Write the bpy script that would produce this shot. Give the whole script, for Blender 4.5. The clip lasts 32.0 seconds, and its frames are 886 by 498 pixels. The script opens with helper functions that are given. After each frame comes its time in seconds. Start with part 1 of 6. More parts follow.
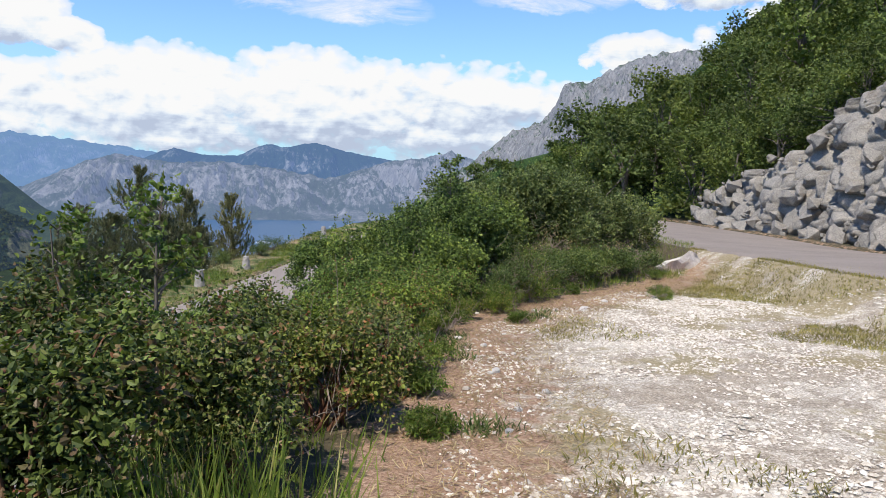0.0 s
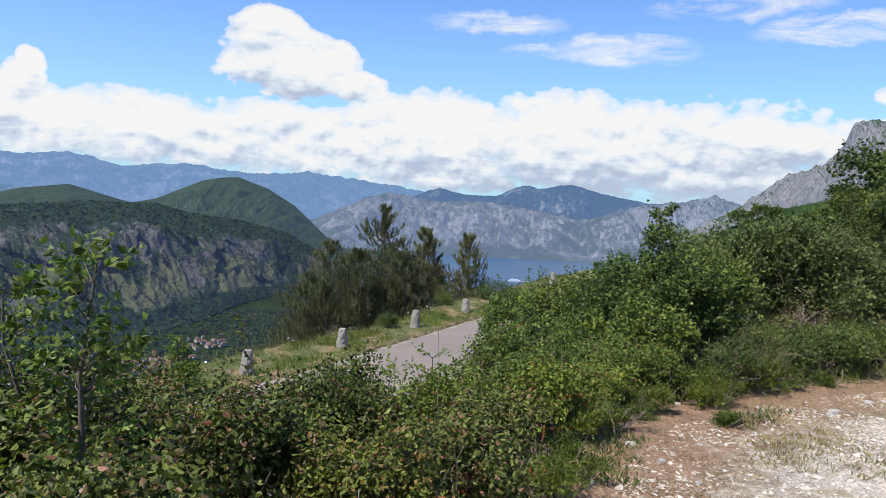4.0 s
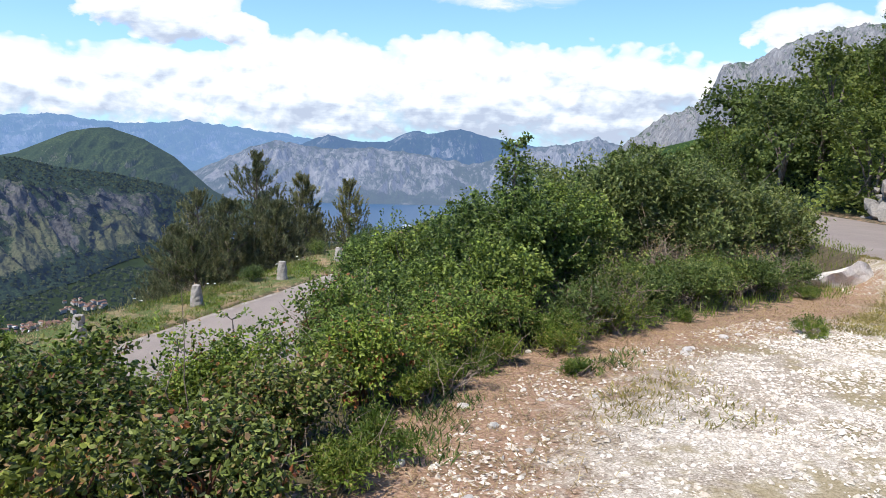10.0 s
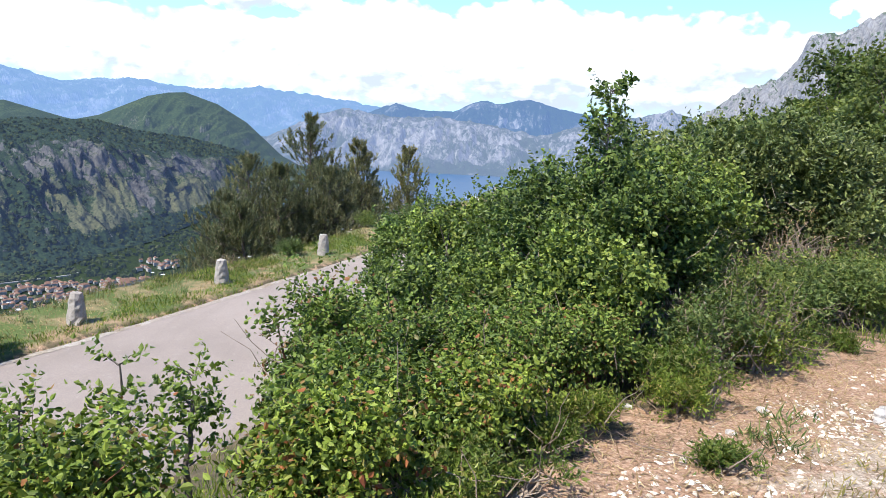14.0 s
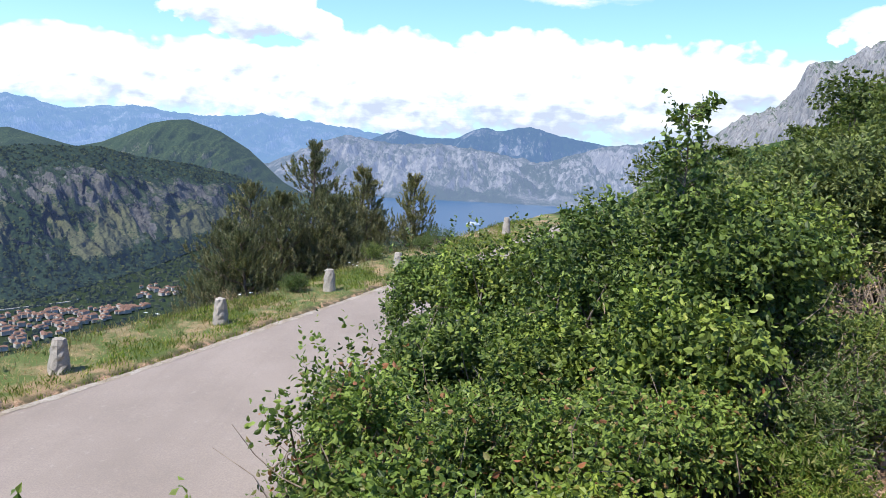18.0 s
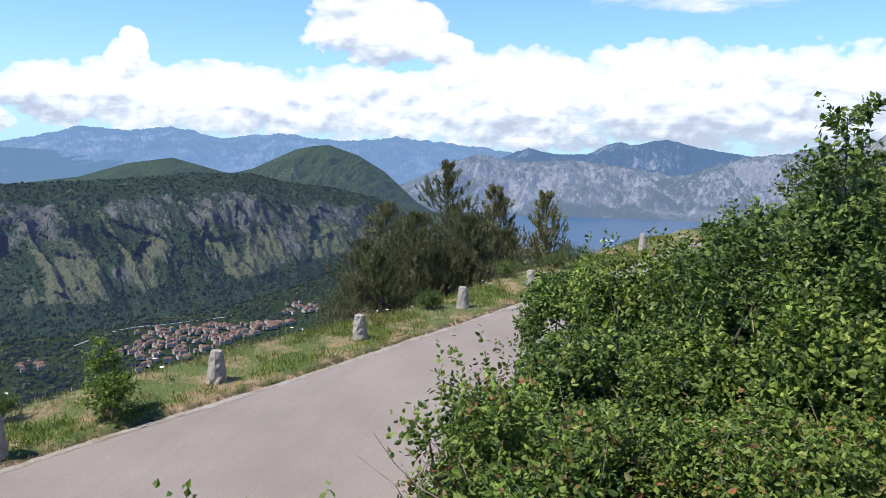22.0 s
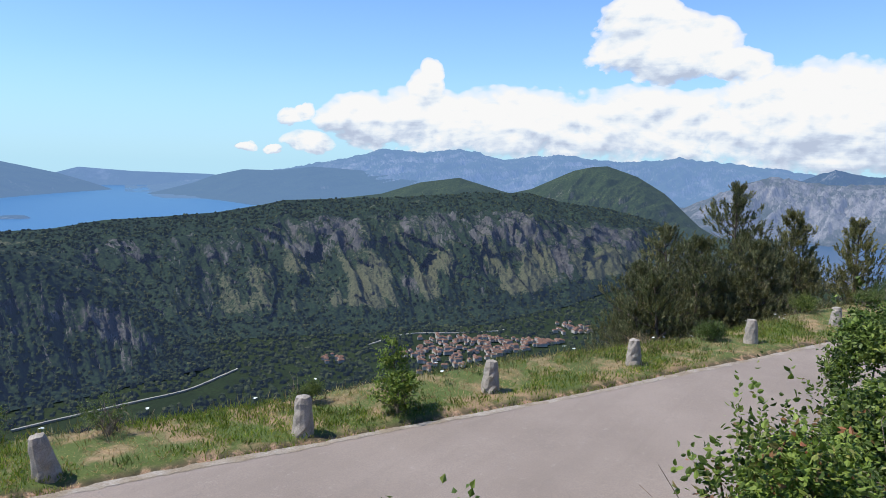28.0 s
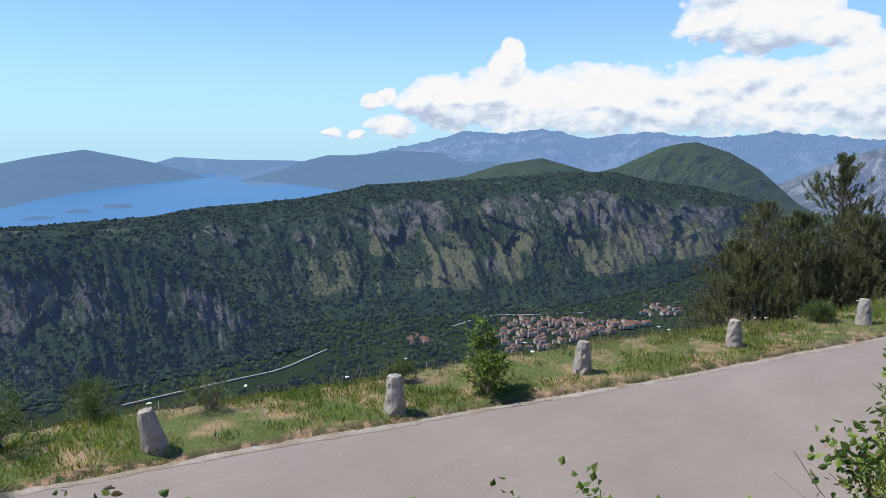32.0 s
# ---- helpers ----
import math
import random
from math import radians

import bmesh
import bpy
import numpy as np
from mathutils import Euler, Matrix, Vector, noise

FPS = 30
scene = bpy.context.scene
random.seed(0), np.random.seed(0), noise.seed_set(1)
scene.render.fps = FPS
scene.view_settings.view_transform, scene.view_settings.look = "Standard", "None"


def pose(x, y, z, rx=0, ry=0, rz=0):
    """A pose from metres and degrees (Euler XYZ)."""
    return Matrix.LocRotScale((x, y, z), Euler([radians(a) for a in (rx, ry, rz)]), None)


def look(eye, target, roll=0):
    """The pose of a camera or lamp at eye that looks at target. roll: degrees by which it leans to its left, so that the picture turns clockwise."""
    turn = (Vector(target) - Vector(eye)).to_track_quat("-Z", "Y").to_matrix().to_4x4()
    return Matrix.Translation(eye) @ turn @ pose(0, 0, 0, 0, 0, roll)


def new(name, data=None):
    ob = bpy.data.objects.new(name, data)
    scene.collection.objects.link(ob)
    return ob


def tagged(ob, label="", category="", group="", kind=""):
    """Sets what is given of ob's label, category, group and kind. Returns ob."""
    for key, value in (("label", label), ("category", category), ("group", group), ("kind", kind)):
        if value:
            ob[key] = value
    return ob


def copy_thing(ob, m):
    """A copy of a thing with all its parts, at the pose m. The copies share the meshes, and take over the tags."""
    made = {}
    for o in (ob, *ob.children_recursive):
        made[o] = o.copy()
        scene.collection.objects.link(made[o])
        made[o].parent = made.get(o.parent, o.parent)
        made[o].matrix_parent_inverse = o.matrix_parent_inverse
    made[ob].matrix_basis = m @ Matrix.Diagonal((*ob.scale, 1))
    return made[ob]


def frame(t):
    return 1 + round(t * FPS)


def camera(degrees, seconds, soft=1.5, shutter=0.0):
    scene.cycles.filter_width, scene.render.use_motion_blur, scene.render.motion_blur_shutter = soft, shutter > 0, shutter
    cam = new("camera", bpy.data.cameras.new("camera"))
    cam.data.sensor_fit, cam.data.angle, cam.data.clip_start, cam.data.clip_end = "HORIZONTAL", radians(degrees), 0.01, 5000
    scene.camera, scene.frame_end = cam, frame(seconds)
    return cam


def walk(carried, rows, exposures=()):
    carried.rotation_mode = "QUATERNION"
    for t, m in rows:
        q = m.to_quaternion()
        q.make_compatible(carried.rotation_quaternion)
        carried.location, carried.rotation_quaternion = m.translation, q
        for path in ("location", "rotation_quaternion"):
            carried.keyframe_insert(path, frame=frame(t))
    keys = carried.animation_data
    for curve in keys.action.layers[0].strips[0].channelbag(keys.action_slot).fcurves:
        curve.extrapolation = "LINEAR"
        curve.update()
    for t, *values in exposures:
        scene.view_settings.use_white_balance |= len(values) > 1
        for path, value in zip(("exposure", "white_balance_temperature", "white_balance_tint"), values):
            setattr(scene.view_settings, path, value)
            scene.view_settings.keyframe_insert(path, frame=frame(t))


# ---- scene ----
cam = camera(64.2, 32.0, soft=0.8)
PATH = [
    (0, (-1.617, -3.462, 0.257), (-1.134, -1.538, 0.002), 2.1),
    (0.5, (-1.37, -3.305, 0.318), (-1.154, -1.33, 0.091), 1.6),
    (1, (-1.165, -3.047, 0.268), (-0.791, -1.095, 0.041), 2.8),
    (1.5, (-1.099, -2.787, 0.275), (-0.702, -0.838, 0.068), 2.5),
    (2, (-0.969, -2.423, 0.348), (-0.97, -0.44, 0.089), 1.4),
    (2.5, (-0.914, -2.308, 0.333), (-0.977, -0.326, 0.075), 0.6),
    (4.5, (-0.333, -1.804, 0.391), (-0.579, 0.175, 0.235), 3.5),
    (5, (-0.31, -1.849, 0.43), (-0.402, 0.14, 0.235), 1.1),
    (5.5, (-0.353, -1.86, 0.407), (-0.363, 0.131, 0.216), 1.0),
    (6, (-0.364, -1.888, 0.397), (-0.371, 0.099, 0.17), 0.6),
    (6.5, (-0.361, -1.897, 0.38), (-0.354, 0.088, 0.132), 0.7),
    (7, (-0.354, -1.877, 0.368), (-0.341, 0.107, 0.114), 1.1),
    (7.5, (-0.259, -1.821, 0.341), (-0.26, 0.163, 0.087), 1.3),
    (8, (-0.148, -1.631, 0.308), (-0.06, 0.343, 0.001), 1.1),
    (8.5, (-0.084, -1.406, 0.291), (0.009, 0.571, -0.002), 1.1),
    (9, (0.103, -1.214, 0.269), (0.123, 0.766, -0.007), 0.7),
    (9.5, (0.212, -1.036, 0.23), (0.245, 0.942, -0.067), 1.4),
    (10, (0.244, -0.701, 0.201), (0.332, 1.273, -0.106), 2.0),
    (10.5, (0.288, -0.358, 0.156), (0.314, 1.619, -0.148), 1.5),
    (11, (0.329, 0.025, 0.113), (0.189, 1.996, -0.195), 0.8),
    (11.5, (0.252, 0.336, 0.09), (0.166, 2.31, -0.219), 1.6),
    (12, (0.28, 0.701, 0.047), (0.187, 2.674, -0.271), 2.0),
    (12.5, (0.333, 1.028, -0.004), (0.215, 2.993, -0.36), 1.8),
    (13, (0.342, 1.395, -0.04), (0.307, 3.356, -0.434), 2.9),
    (13.5, (0.433, 1.734, -0.045), (0.408, 3.691, -0.458), 3.4),
    (14, (0.416, 2.115, -0.077), (0.328, 4.074, -0.473), 3.0),
    (14.5, (0.394, 2.288, 0.005), (0.272, 4.257, -0.325), 3.4),
    (16.5, (0.0, 3.258, -0.051), (-0.032, 5.222, -0.428), 3.7),
    (17, (0.013, 3.353, -0.066), (0.061, 5.309, -0.483), 3.6),
    (17.5, (0.012, 3.355, -0.08), (0.04, 5.318, -0.463), 3.4),
    (18, (0.0, 3.327, -0.086), (-0.095, 5.298, -0.409), 3.0),
    (18.5, (-0.015, 3.391, -0.101), (-0.165, 5.367, -0.372), 3.2),
    (19, (-0.016, 3.416, -0.093), (-0.093, 5.401, -0.331), 3.5),
    (19.5, (0.001, 3.386, -0.101), (-0.062, 5.37, -0.348), 3.3),
    (20, (-0.008, 3.362, -0.095), (-0.085, 5.344, -0.35), 2.9),
    (20.5, (-0.005, 3.34, -0.094), (-0.167, 5.317, -0.349), 2.6),
    (21, (-0.004, 3.307, -0.094), (-0.212, 5.279, -0.35), 2.2),
    (21.5, (-0.008, 3.341, -0.106), (-0.363, 5.288, -0.39), 1.2),
    (22, (-0.015, 3.3, -0.097), (-0.48, 5.224, -0.382), 0.9),
    (22.5, (-0.004, 3.34, -0.107), (-0.576, 5.236, -0.38), 1.0),
    (23, (0.002, 3.365, -0.12), (-0.696, 5.22, -0.386), 0.3),
    (23.5, (-0.012, 3.394, -0.118), (-0.769, 5.225, -0.389), 0.0),
    (24, (-0.017, 3.371, -0.121), (-0.777, 5.199, -0.402), 0.5),
    (24.5, (-0.012, 3.348, -0.106), (-0.807, 5.161, -0.393), 0.6),
    (26.5, (-0.085, 3.329, -0.146), (-1.083, 5.041, -0.42), 1.0),
    (27, (-0.106, 3.34, -0.161), (-1.17, 5.013, -0.428), 1.0),
    (27.5, (-0.102, 3.343, -0.148), (-1.218, 4.982, -0.404), 1.1),
    (28, (-0.118, 3.348, -0.151), (-1.277, 4.96, -0.39), 1.0),
    (28.5, (-0.107, 3.328, -0.155), (-1.297, 4.919, -0.386), 0.7),
    (29, (-0.105, 3.361, -0.164), (-1.305, 4.943, -0.399), 0.4),
    (29.5, (-0.125, 3.348, -0.174), (-1.308, 4.941, -0.42), 0.1),
    (30, (-0.138, 3.393, -0.176), (-1.333, 4.977, -0.429), 0.1),
    (30.5, (-0.128, 3.372, -0.172), (-1.348, 4.936, -0.428), 0.2),
    (31, (-0.16, 3.344, -0.189), (-1.411, 4.883, -0.448), 0.2),
    (31.5, (-0.221, 3.36, -0.211), (-1.498, 4.876, -0.479), -0.1),
    (32, (-0.301, 3.416, -0.229), (-1.637, 4.875, -0.519), -0.6),
]
EXPOSURE = [(0, 0.12), (4.5, 0.06), (8, 0.15), (10.5, 0.4), (13, 0.75), (15.5, 0.75), (17.5, 0.65), (19, 0.35), (21, 0.3), (24, 0.2), (28, 0.1), (32, 0.1)]
walk(cam, [(t, look(eye, target, roll)) for t, eye, target, roll in PATH], EXPOSURE)

# ---- light ----
SUN = Vector((-0.74, -0.67, 0)).normalized() * math.cos(radians(58)) + Vector((0, 0, math.sin(radians(58))))
sun = new("sun", bpy.data.lights.new("sun", "SUN"))
sun.data.energy, sun.data.angle, sun.data.color = 5.0, radians(0.53), (1.0, 0.955, 0.88)
sun.matrix_world = look(SUN * 100, (0, 0, 0))
world = bpy.data.worlds.new("world")
scene.world = world
world.use_nodes = True
wn = world.node_tree.nodes
sky = wn.new("ShaderNodeTexSky")
sky.sky_type, sky.sun_disc = "NISHITA", False
sky.sun_elevation, sky.sun_rotation = radians(58), math.atan2(SUN.x, SUN.y)
sky.altitude, sky.air_density, sky.dust_density, sky.ozone_density = 900, 1.0, 0.0, 5.0
wn["Background"].inputs["Strength"].default_value = 0.14
tone = wn.new("ShaderNodeMixRGB")
tone.blend_type, tone.inputs[0].default_value, tone.inputs[2].default_value = "MULTIPLY", 1.0, (0.86, 1.06, 1.38, 1)
world.node_tree.links.new(sky.outputs[0], tone.inputs[1])
world.node_tree.links.new(tone.outputs[0], wn["Background"].inputs[0])

EYE = Vector((-0.05, 3.3, -0.1))      # where the walk ends; bearings below are from here
SEA = -158.0


# ---- materials ----
class Mat:
    """A small builder for node materials."""

    def __init__(self, name):
        self.m = bpy.data.materials.new(name)
        self.m.use_nodes = True
        self.t = self.m.node_tree
        self.b = self.t.nodes["Principled BSDF"]
        self.out = self.t.nodes["Material Output"]
        self.b.inputs["Specular IOR Level"].default_value = 0.25

    def n(self, kind, **props):
        node = self.t.nodes.new(kind)
        for k, v in props.items():
            if k == "blend":
                node.blend_type = v
            elif k == "op":
                node.operation = v
            elif k == "feature":
                node.feature = v
        return node

    def link(self, a, b):
        self.t.links.new(a, b)

    def set(self, socket, v):
        if isinstance(v, (int, float)):
            socket.default_value = v
        elif isinstance(v, (tuple, list)):
            socket.default_value = v if len(v) != 3 or socket.type != "RGBA" else (*v, 1)
        else:
            self.link(v, socket)

    def coord(self, kind="Object", scale=None):
        c = self.n("ShaderNodeTexCoord").outputs[kind]
        if scale is None:
            return c
        mp = self.n("ShaderNodeMapping")
        self.link(c, mp.inputs["Vector"])
        mp.inputs["Scale"].default_value = scale
        return mp.outputs[0]

    def noise(self, scale, detail=4, rough=0.55, vec=None, distort=0.0):
        nd = self.n("ShaderNodeTexNoise")
        nd.inputs["Scale"].default_value, nd.inputs["Detail"].default_value = scale, detail
        nd.inputs["Roughness"].default_value, nd.inputs["Distortion"].default_value = rough, distort
        self.link(vec if vec is not None else self.coord(), nd.inputs["Vector"])
        return nd.outputs["Fac"]

    def voronoi(self, scale, vec=None, feature="F1", out="Distance"):
        nd = self.n("ShaderNodeTexVoronoi", feature=feature)
        nd.inputs["Scale"].default_value = scale
        self.link(vec if vec is not None else self.coord(), nd.inputs["Vector"])
        return nd.outputs[out]

    def n_color(self, scale, vec):
        nd = self.n("ShaderNodeTexNoise")
        nd.inputs["Scale"].default_value, nd.inputs["Detail"].default_value = scale, 3
        self.link(vec, nd.inputs["Vector"])
        return nd.outputs["Color"]

    def ramp(self, fac, *stops):
        r = self.n("ShaderNodeValToRGB")
        e = r.color_ramp.elements
        while len(e) < len(stops):
            e.new(0.5)
        for el, (p, c) in zip(e, stops):
            el.position = p
            el.color = (c, c, c, 1) if isinstance(c, (int, float)) else (*c, 1)
        self.set(r.inputs[0], fac)
        return r.outputs[0]

    def mix(self, fac, a, b, blend="MIX"):
        x = self.n("ShaderNodeMixRGB", blend=blend)
        self.set(x.inputs[0], fac), self.set(x.inputs[1], a), self.set(x.inputs[2], b)
        return x.outputs[0]

    def math(self, op, a, b=0.0, c=0.0):
        x = self.n("ShaderNodeMath", op=op)
        self.set(x.inputs[0], a), self.set(x.inputs[1], b), self.set(x.inputs[2], c)
        return x.outputs[0]

    def bump(self, height, strength=0.5, distance=0.02, normal=None):
        x = self.n("ShaderNodeBump")
        x.inputs["Strength"].default_value, x.inputs["Distance"].default_value = strength, distance
        self.link(height, x.inputs["Height"])
        if normal is not None:
            self.link(normal, x.inputs["Normal"])
        self.link(x.outputs[0], self.b.inputs["Normal"])
        return x.outputs[0]

    def color(self, c):
        self.set(self.b.inputs["Base Color"], c)
        return self

    def rough(self, v):
        self.set(self.b.inputs["Roughness"], v)
        return self

    def painted_haze(self, amount, tint):
        """Painted haze: a flat glow mixed into a far surface for the air between."""
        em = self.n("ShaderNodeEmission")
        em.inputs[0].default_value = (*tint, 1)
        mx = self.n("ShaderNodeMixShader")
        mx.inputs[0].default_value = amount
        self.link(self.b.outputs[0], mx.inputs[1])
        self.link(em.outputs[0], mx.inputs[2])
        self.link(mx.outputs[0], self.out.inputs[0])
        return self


def leaf_material(name, stops, through_light=0.27, gloss=0.4, clump=5.0, low=0.72, high=1.35):
    """Leaf paint: colour by leaf and by plant, light passing through."""
    k = Mat(name)
    island = k.n("ShaderNodeNewGeometry").outputs["Random Per Island"]
    base = k.ramp(island, *stops)
    plant = k.n("ShaderNodeObjectInfo").outputs["Random"]
    tone = k.ramp(plant, (0.0, (0.78, 0.82, 0.7)), (0.5, (1.0, 1.0, 0.95)), (1.0, (1.25, 1.16, 0.85)))
    big = k.ramp(k.noise(0.9, 2), (0.3, 0.72), (0.7, 1.15))
    c = k.mix(1.0, k.mix(1.0, base, tone, "MULTIPLY"), big, "MULTIPLY")
    c = k.mix(1.0, c, k.ramp(k.noise(clump, 3, 0.6), (0.36, low), (0.64, high)), "MULTIPLY")
    k.color(c).rough(gloss)
    k.b.inputs["Specular IOR Level"].default_value = 0.2
    tr = k.n("ShaderNodeBsdfTranslucent")
    k.set(tr.inputs[0], k.mix(1.0, c, (1.25, 1.35, 0.7), "MULTIPLY"))
    mx = k.n("ShaderNodeMixShader")
    mx.inputs[0].default_value = through_light
    k.link(k.b.outputs[0], mx.inputs[1])
    k.link(tr.outputs[0], mx.inputs[2])
    k.link(mx.outputs[0], k.out.inputs[0])
    return k.m


M_LEAF = leaf_material("shrub_leaf", ((0.0, (0.035, 0.057, 0.016)), (0.5, (0.105, 0.152, 0.038)), (0.93, (0.215, 0.28, 0.068)), (1.0, (0.25, 0.28, 0.085))), 0.25, 0.46)
M_DARK = leaf_material("dark_shrub_leaf", ((0.0, (0.064, 0.086, 0.029)), (0.6, (0.14, 0.174, 0.055)), (1.0, (0.25, 0.265, 0.098))), 0.27)
M_TREE = leaf_material("slope_tree_leaf", ((0.0, (0.075, 0.103, 0.03)), (0.5, (0.114, 0.15, 0.041)), (1.0, (0.168, 0.2, 0.06))), 0.3, 0.6, 0.4, 0.6, 1.6)
M_BRAMBLE = leaf_material("bramble_leaf", ((0.0, (0.034, 0.048, 0.013)), (0.4, (0.102, 0.13, 0.03)), (0.76, (0.22, 0.255, 0.064)), (0.86, (0.17, 0.125, 0.06)), (0.96, (0.27, 0.175, 0.1)), (1.0, (0.26, 0.1, 0.06))), 0.24, 0.46)
M_FRESH = leaf_material("fresh_bramble_leaf", ((0.0, (0.04, 0.064, 0.014)), (0.4, (0.122, 0.176, 0.035)), (0.86, (0.235, 0.305, 0.066)), (0.95, (0.2, 0.15, 0.065)), (1.0, (0.26, 0.1, 0.05))), 0.27, 0.46)
M_SPROUT = leaf_material("sprout_leaf", ((0.0, (0.06, 0.1, 0.02)), (0.5, (0.14, 0.2, 0.038)), (1.0, (0.25, 0.3, 0.075))), 0.3, 0.46)
M_BROOM = leaf_material("broom_leaf", ((0.0, (0.055, 0.085, 0.026)), (0.6, (0.11, 0.155, 0.042)), (1.0, (0.21, 0.235, 0.085))))
M_NEEDLE = leaf_material("pine_needle", ((0.0, (0.078, 0.084, 0.05)), (0.55, (0.168, 0.174, 0.102)), (0.88, (0.275, 0.272, 0.168)), (1.0, (0.27, 0.2, 0.13))), 0.3, 0.5, 2.2, 0.7, 1.5)
M_GRASS = leaf_material("green_grass", ((0.0, (0.075, 0.12, 0.022)), (0.5, (0.14, 0.195, 0.038)), (0.85, (0.22, 0.26, 0.065)), (1.0, (0.34, 0.28, 0.14))), 0.4)
M_OLIVE = leaf_material("olive_grass", ((0.0, (0.13, 0.13, 0.045)), (0.6, (0.22, 0.2, 0.08)), (1.0, (0.34, 0.28, 0.14))), 0.3)
M_DRY = leaf_material("dry_grass", ((0.0, (0.26, 0.165, 0.095)), (0.6, (0.42, 0.29, 0.175)), (1.0, (0.55, 0.43, 0.28))), 0.3)
M_DEAD = leaf_material("dead_leaf", ((0.0, (0.16, 0.055, 0.03)), (0.6, (0.3, 0.11, 0.045)), (1.0, (0.4, 0.2, 0.09))), 0.3)


def bark_material(name, a, b):
    k = Mat(name)
    v = k.coord("Object", (14, 14, 3))
    f = k.noise(1.0, 6, 0.65, v)
    k.color(k.ramp(f, (0.3, a), (0.7, b))).rough(0.9)
    k.bump(f, 0.8, 0.02)
    return k.m


M_BARK = bark_material("grey_bark", (0.07, 0.055, 0.04), (0.22, 0.185, 0.15))
M_TWIG = bark_material("dead_twig", (0.14, 0.1, 0.07), (0.34, 0.27, 0.2))
M_CANE = bark_material("bramble_cane", (0.09, 0.035, 0.02), (0.2, 0.1, 0.05))


def rock_material(name, dark, light, scale=1.0, cracks=0.75):
    k = Mat(name)
    vec = k.coord()
    big = k.noise(0.9 * scale, 8, 0.62, vec, 0.4)
    fine = k.noise(9 * scale, 8, 0.7, vec)
    crack = k.voronoi(2.2 * scale, vec, "DISTANCE_TO_EDGE")
    c = k.mix(0.55, k.ramp(big, (0.3, dark), (0.7, light)), k.ramp(fine, (0.3, dark), (0.65, light)))
    c = k.mix(k.ramp(crack, (0.0, cracks), (0.06, 0.0)), c, (0.07, 0.062, 0.055))
    c = k.mix(k.ramp(k.noise(1.7 * scale, 5, 0.6, vec), (0.58, 0.0), (0.72, 0.45)), c, (0.2, 0.15, 0.1))
    k.color(c).rough(0.93)
    h = k.mix(0.5, big, fine)
    k.bump(h, 0.9, 0.12 / scale)
    return k.m


M_ROCK = rock_material("limestone", (0.125, 0.11, 0.09), (0.4, 0.36, 0.305), 1.8, 0.35)
M_WHITE = rock_material("white_limestone", (0.48, 0.43, 0.365), (0.84, 0.79, 0.71), 3.0, 0.1)
M_POST = rock_material("weathered_stone_post", (0.17, 0.147, 0.118), (0.5, 0.45, 0.38), 9.0, 0.3)

k = Mat("asphalt")
v = k.coord()
c = k.ramp(k.noise(0.5, 5, 0.6, v), (0.3, (0.245, 0.2, 0.162)), (0.7, (0.32, 0.263, 0.216)))
c = k.mix(k.ramp(k.noise(45, 3, 0.6, v), (0.35, 0.35), (0.65, 0.0)), c, (0.15, 0.132, 0.118))
c = k.mix(k.ramp(k.noise(2.4, 6, 0.7, v, 1.5), (0.64, 0.0), (0.7, 0.4)), c, (0.17, 0.148, 0.132))
turned = k.n("ShaderNodeMapping")
turned.inputs["Rotation"].default_value = (0, 0, radians(24))
turned.inputs["Scale"].default_value = (2.6, 0.22, 1)
k.link(v, turned.inputs["Vector"])
c = k.mix(k.ramp(k.noise(1.0, 5, 0.65, turned.outputs[0], 0.6), (0.5, 0.0), (0.72, 0.32)), c, (0.2, 0.166, 0.138))
c = k.mix(k.ramp(k.noise(9, 5, 0.7, v), (0.6, 0.0), (0.72, 0.35)), c, (0.4, 0.36, 0.31))
k.color(c).rough(0.85)
k.bump(k.noise(60, 4, 0.7, v), 0.5, 0.012)
M_ROAD = k.m

k = Mat("gravel_edge")
k.color(k.mix(k.ramp(k.noise(1.6, 5, 0.7), (0.42, 0.0), (0.6, 1.0)), k.ramp(k.noise(25, 6, 0.7), (0.3, (0.2, 0.16, 0.11)), (0.7, (0.34, 0.28, 0.2))), k.ramp(k.noise(25, 6, 0.7), (0.3, (0.26, 0.22, 0.17)), (0.7, (0.46, 0.42, 0.36))))).rough(0.95)
k.bump(k.noise(30, 5, 0.7), 0.8, 0.03)
M_EDGE = k.m

# the ground: pale gravel on the lay-by, brown litter at its rim, soil and thin grass elsewhere
k = Mat("ground")
v = k.coord()
lot = k.n("ShaderNodeAttribute")
lot.attribute_name = "zone"
sep = k.n("ShaderNodeSeparateXYZ")
k.link(lot.outputs["Vector"], sep.inputs[0])
fine, mid, wide = k.noise(38, 5, 0.7, v), k.noise(5, 5, 0.62, v), k.noise(0.7, 4, 0.6, v)
pebble = k.mix(k.ramp(k.voronoi(34, v, "DISTANCE_TO_EDGE"), (0.02, 1.0), (0.16, 0.0)), k.ramp(k.voronoi(34, v, "F1", "Color"), (0.2, (0.6, 0.57, 0.53)), (0.7, (1.0, 0.99, 0.97))), (0.3, 0.25, 0.2))
gravel = k.ramp(fine, (0.3, (0.2, 0.15, 0.1)), (0.5, (0.47, 0.395, 0.3)), (0.68, (0.72, 0.645, 0.535)))
gravel = k.mix(0.6, gravel, k.mix(1.0, gravel, pebble, "MULTIPLY"))
gravel = k.mix(k.ramp(mid, (0.46, 0.0), (0.66, 0.75)), gravel, (0.4, 0.31, 0.21))
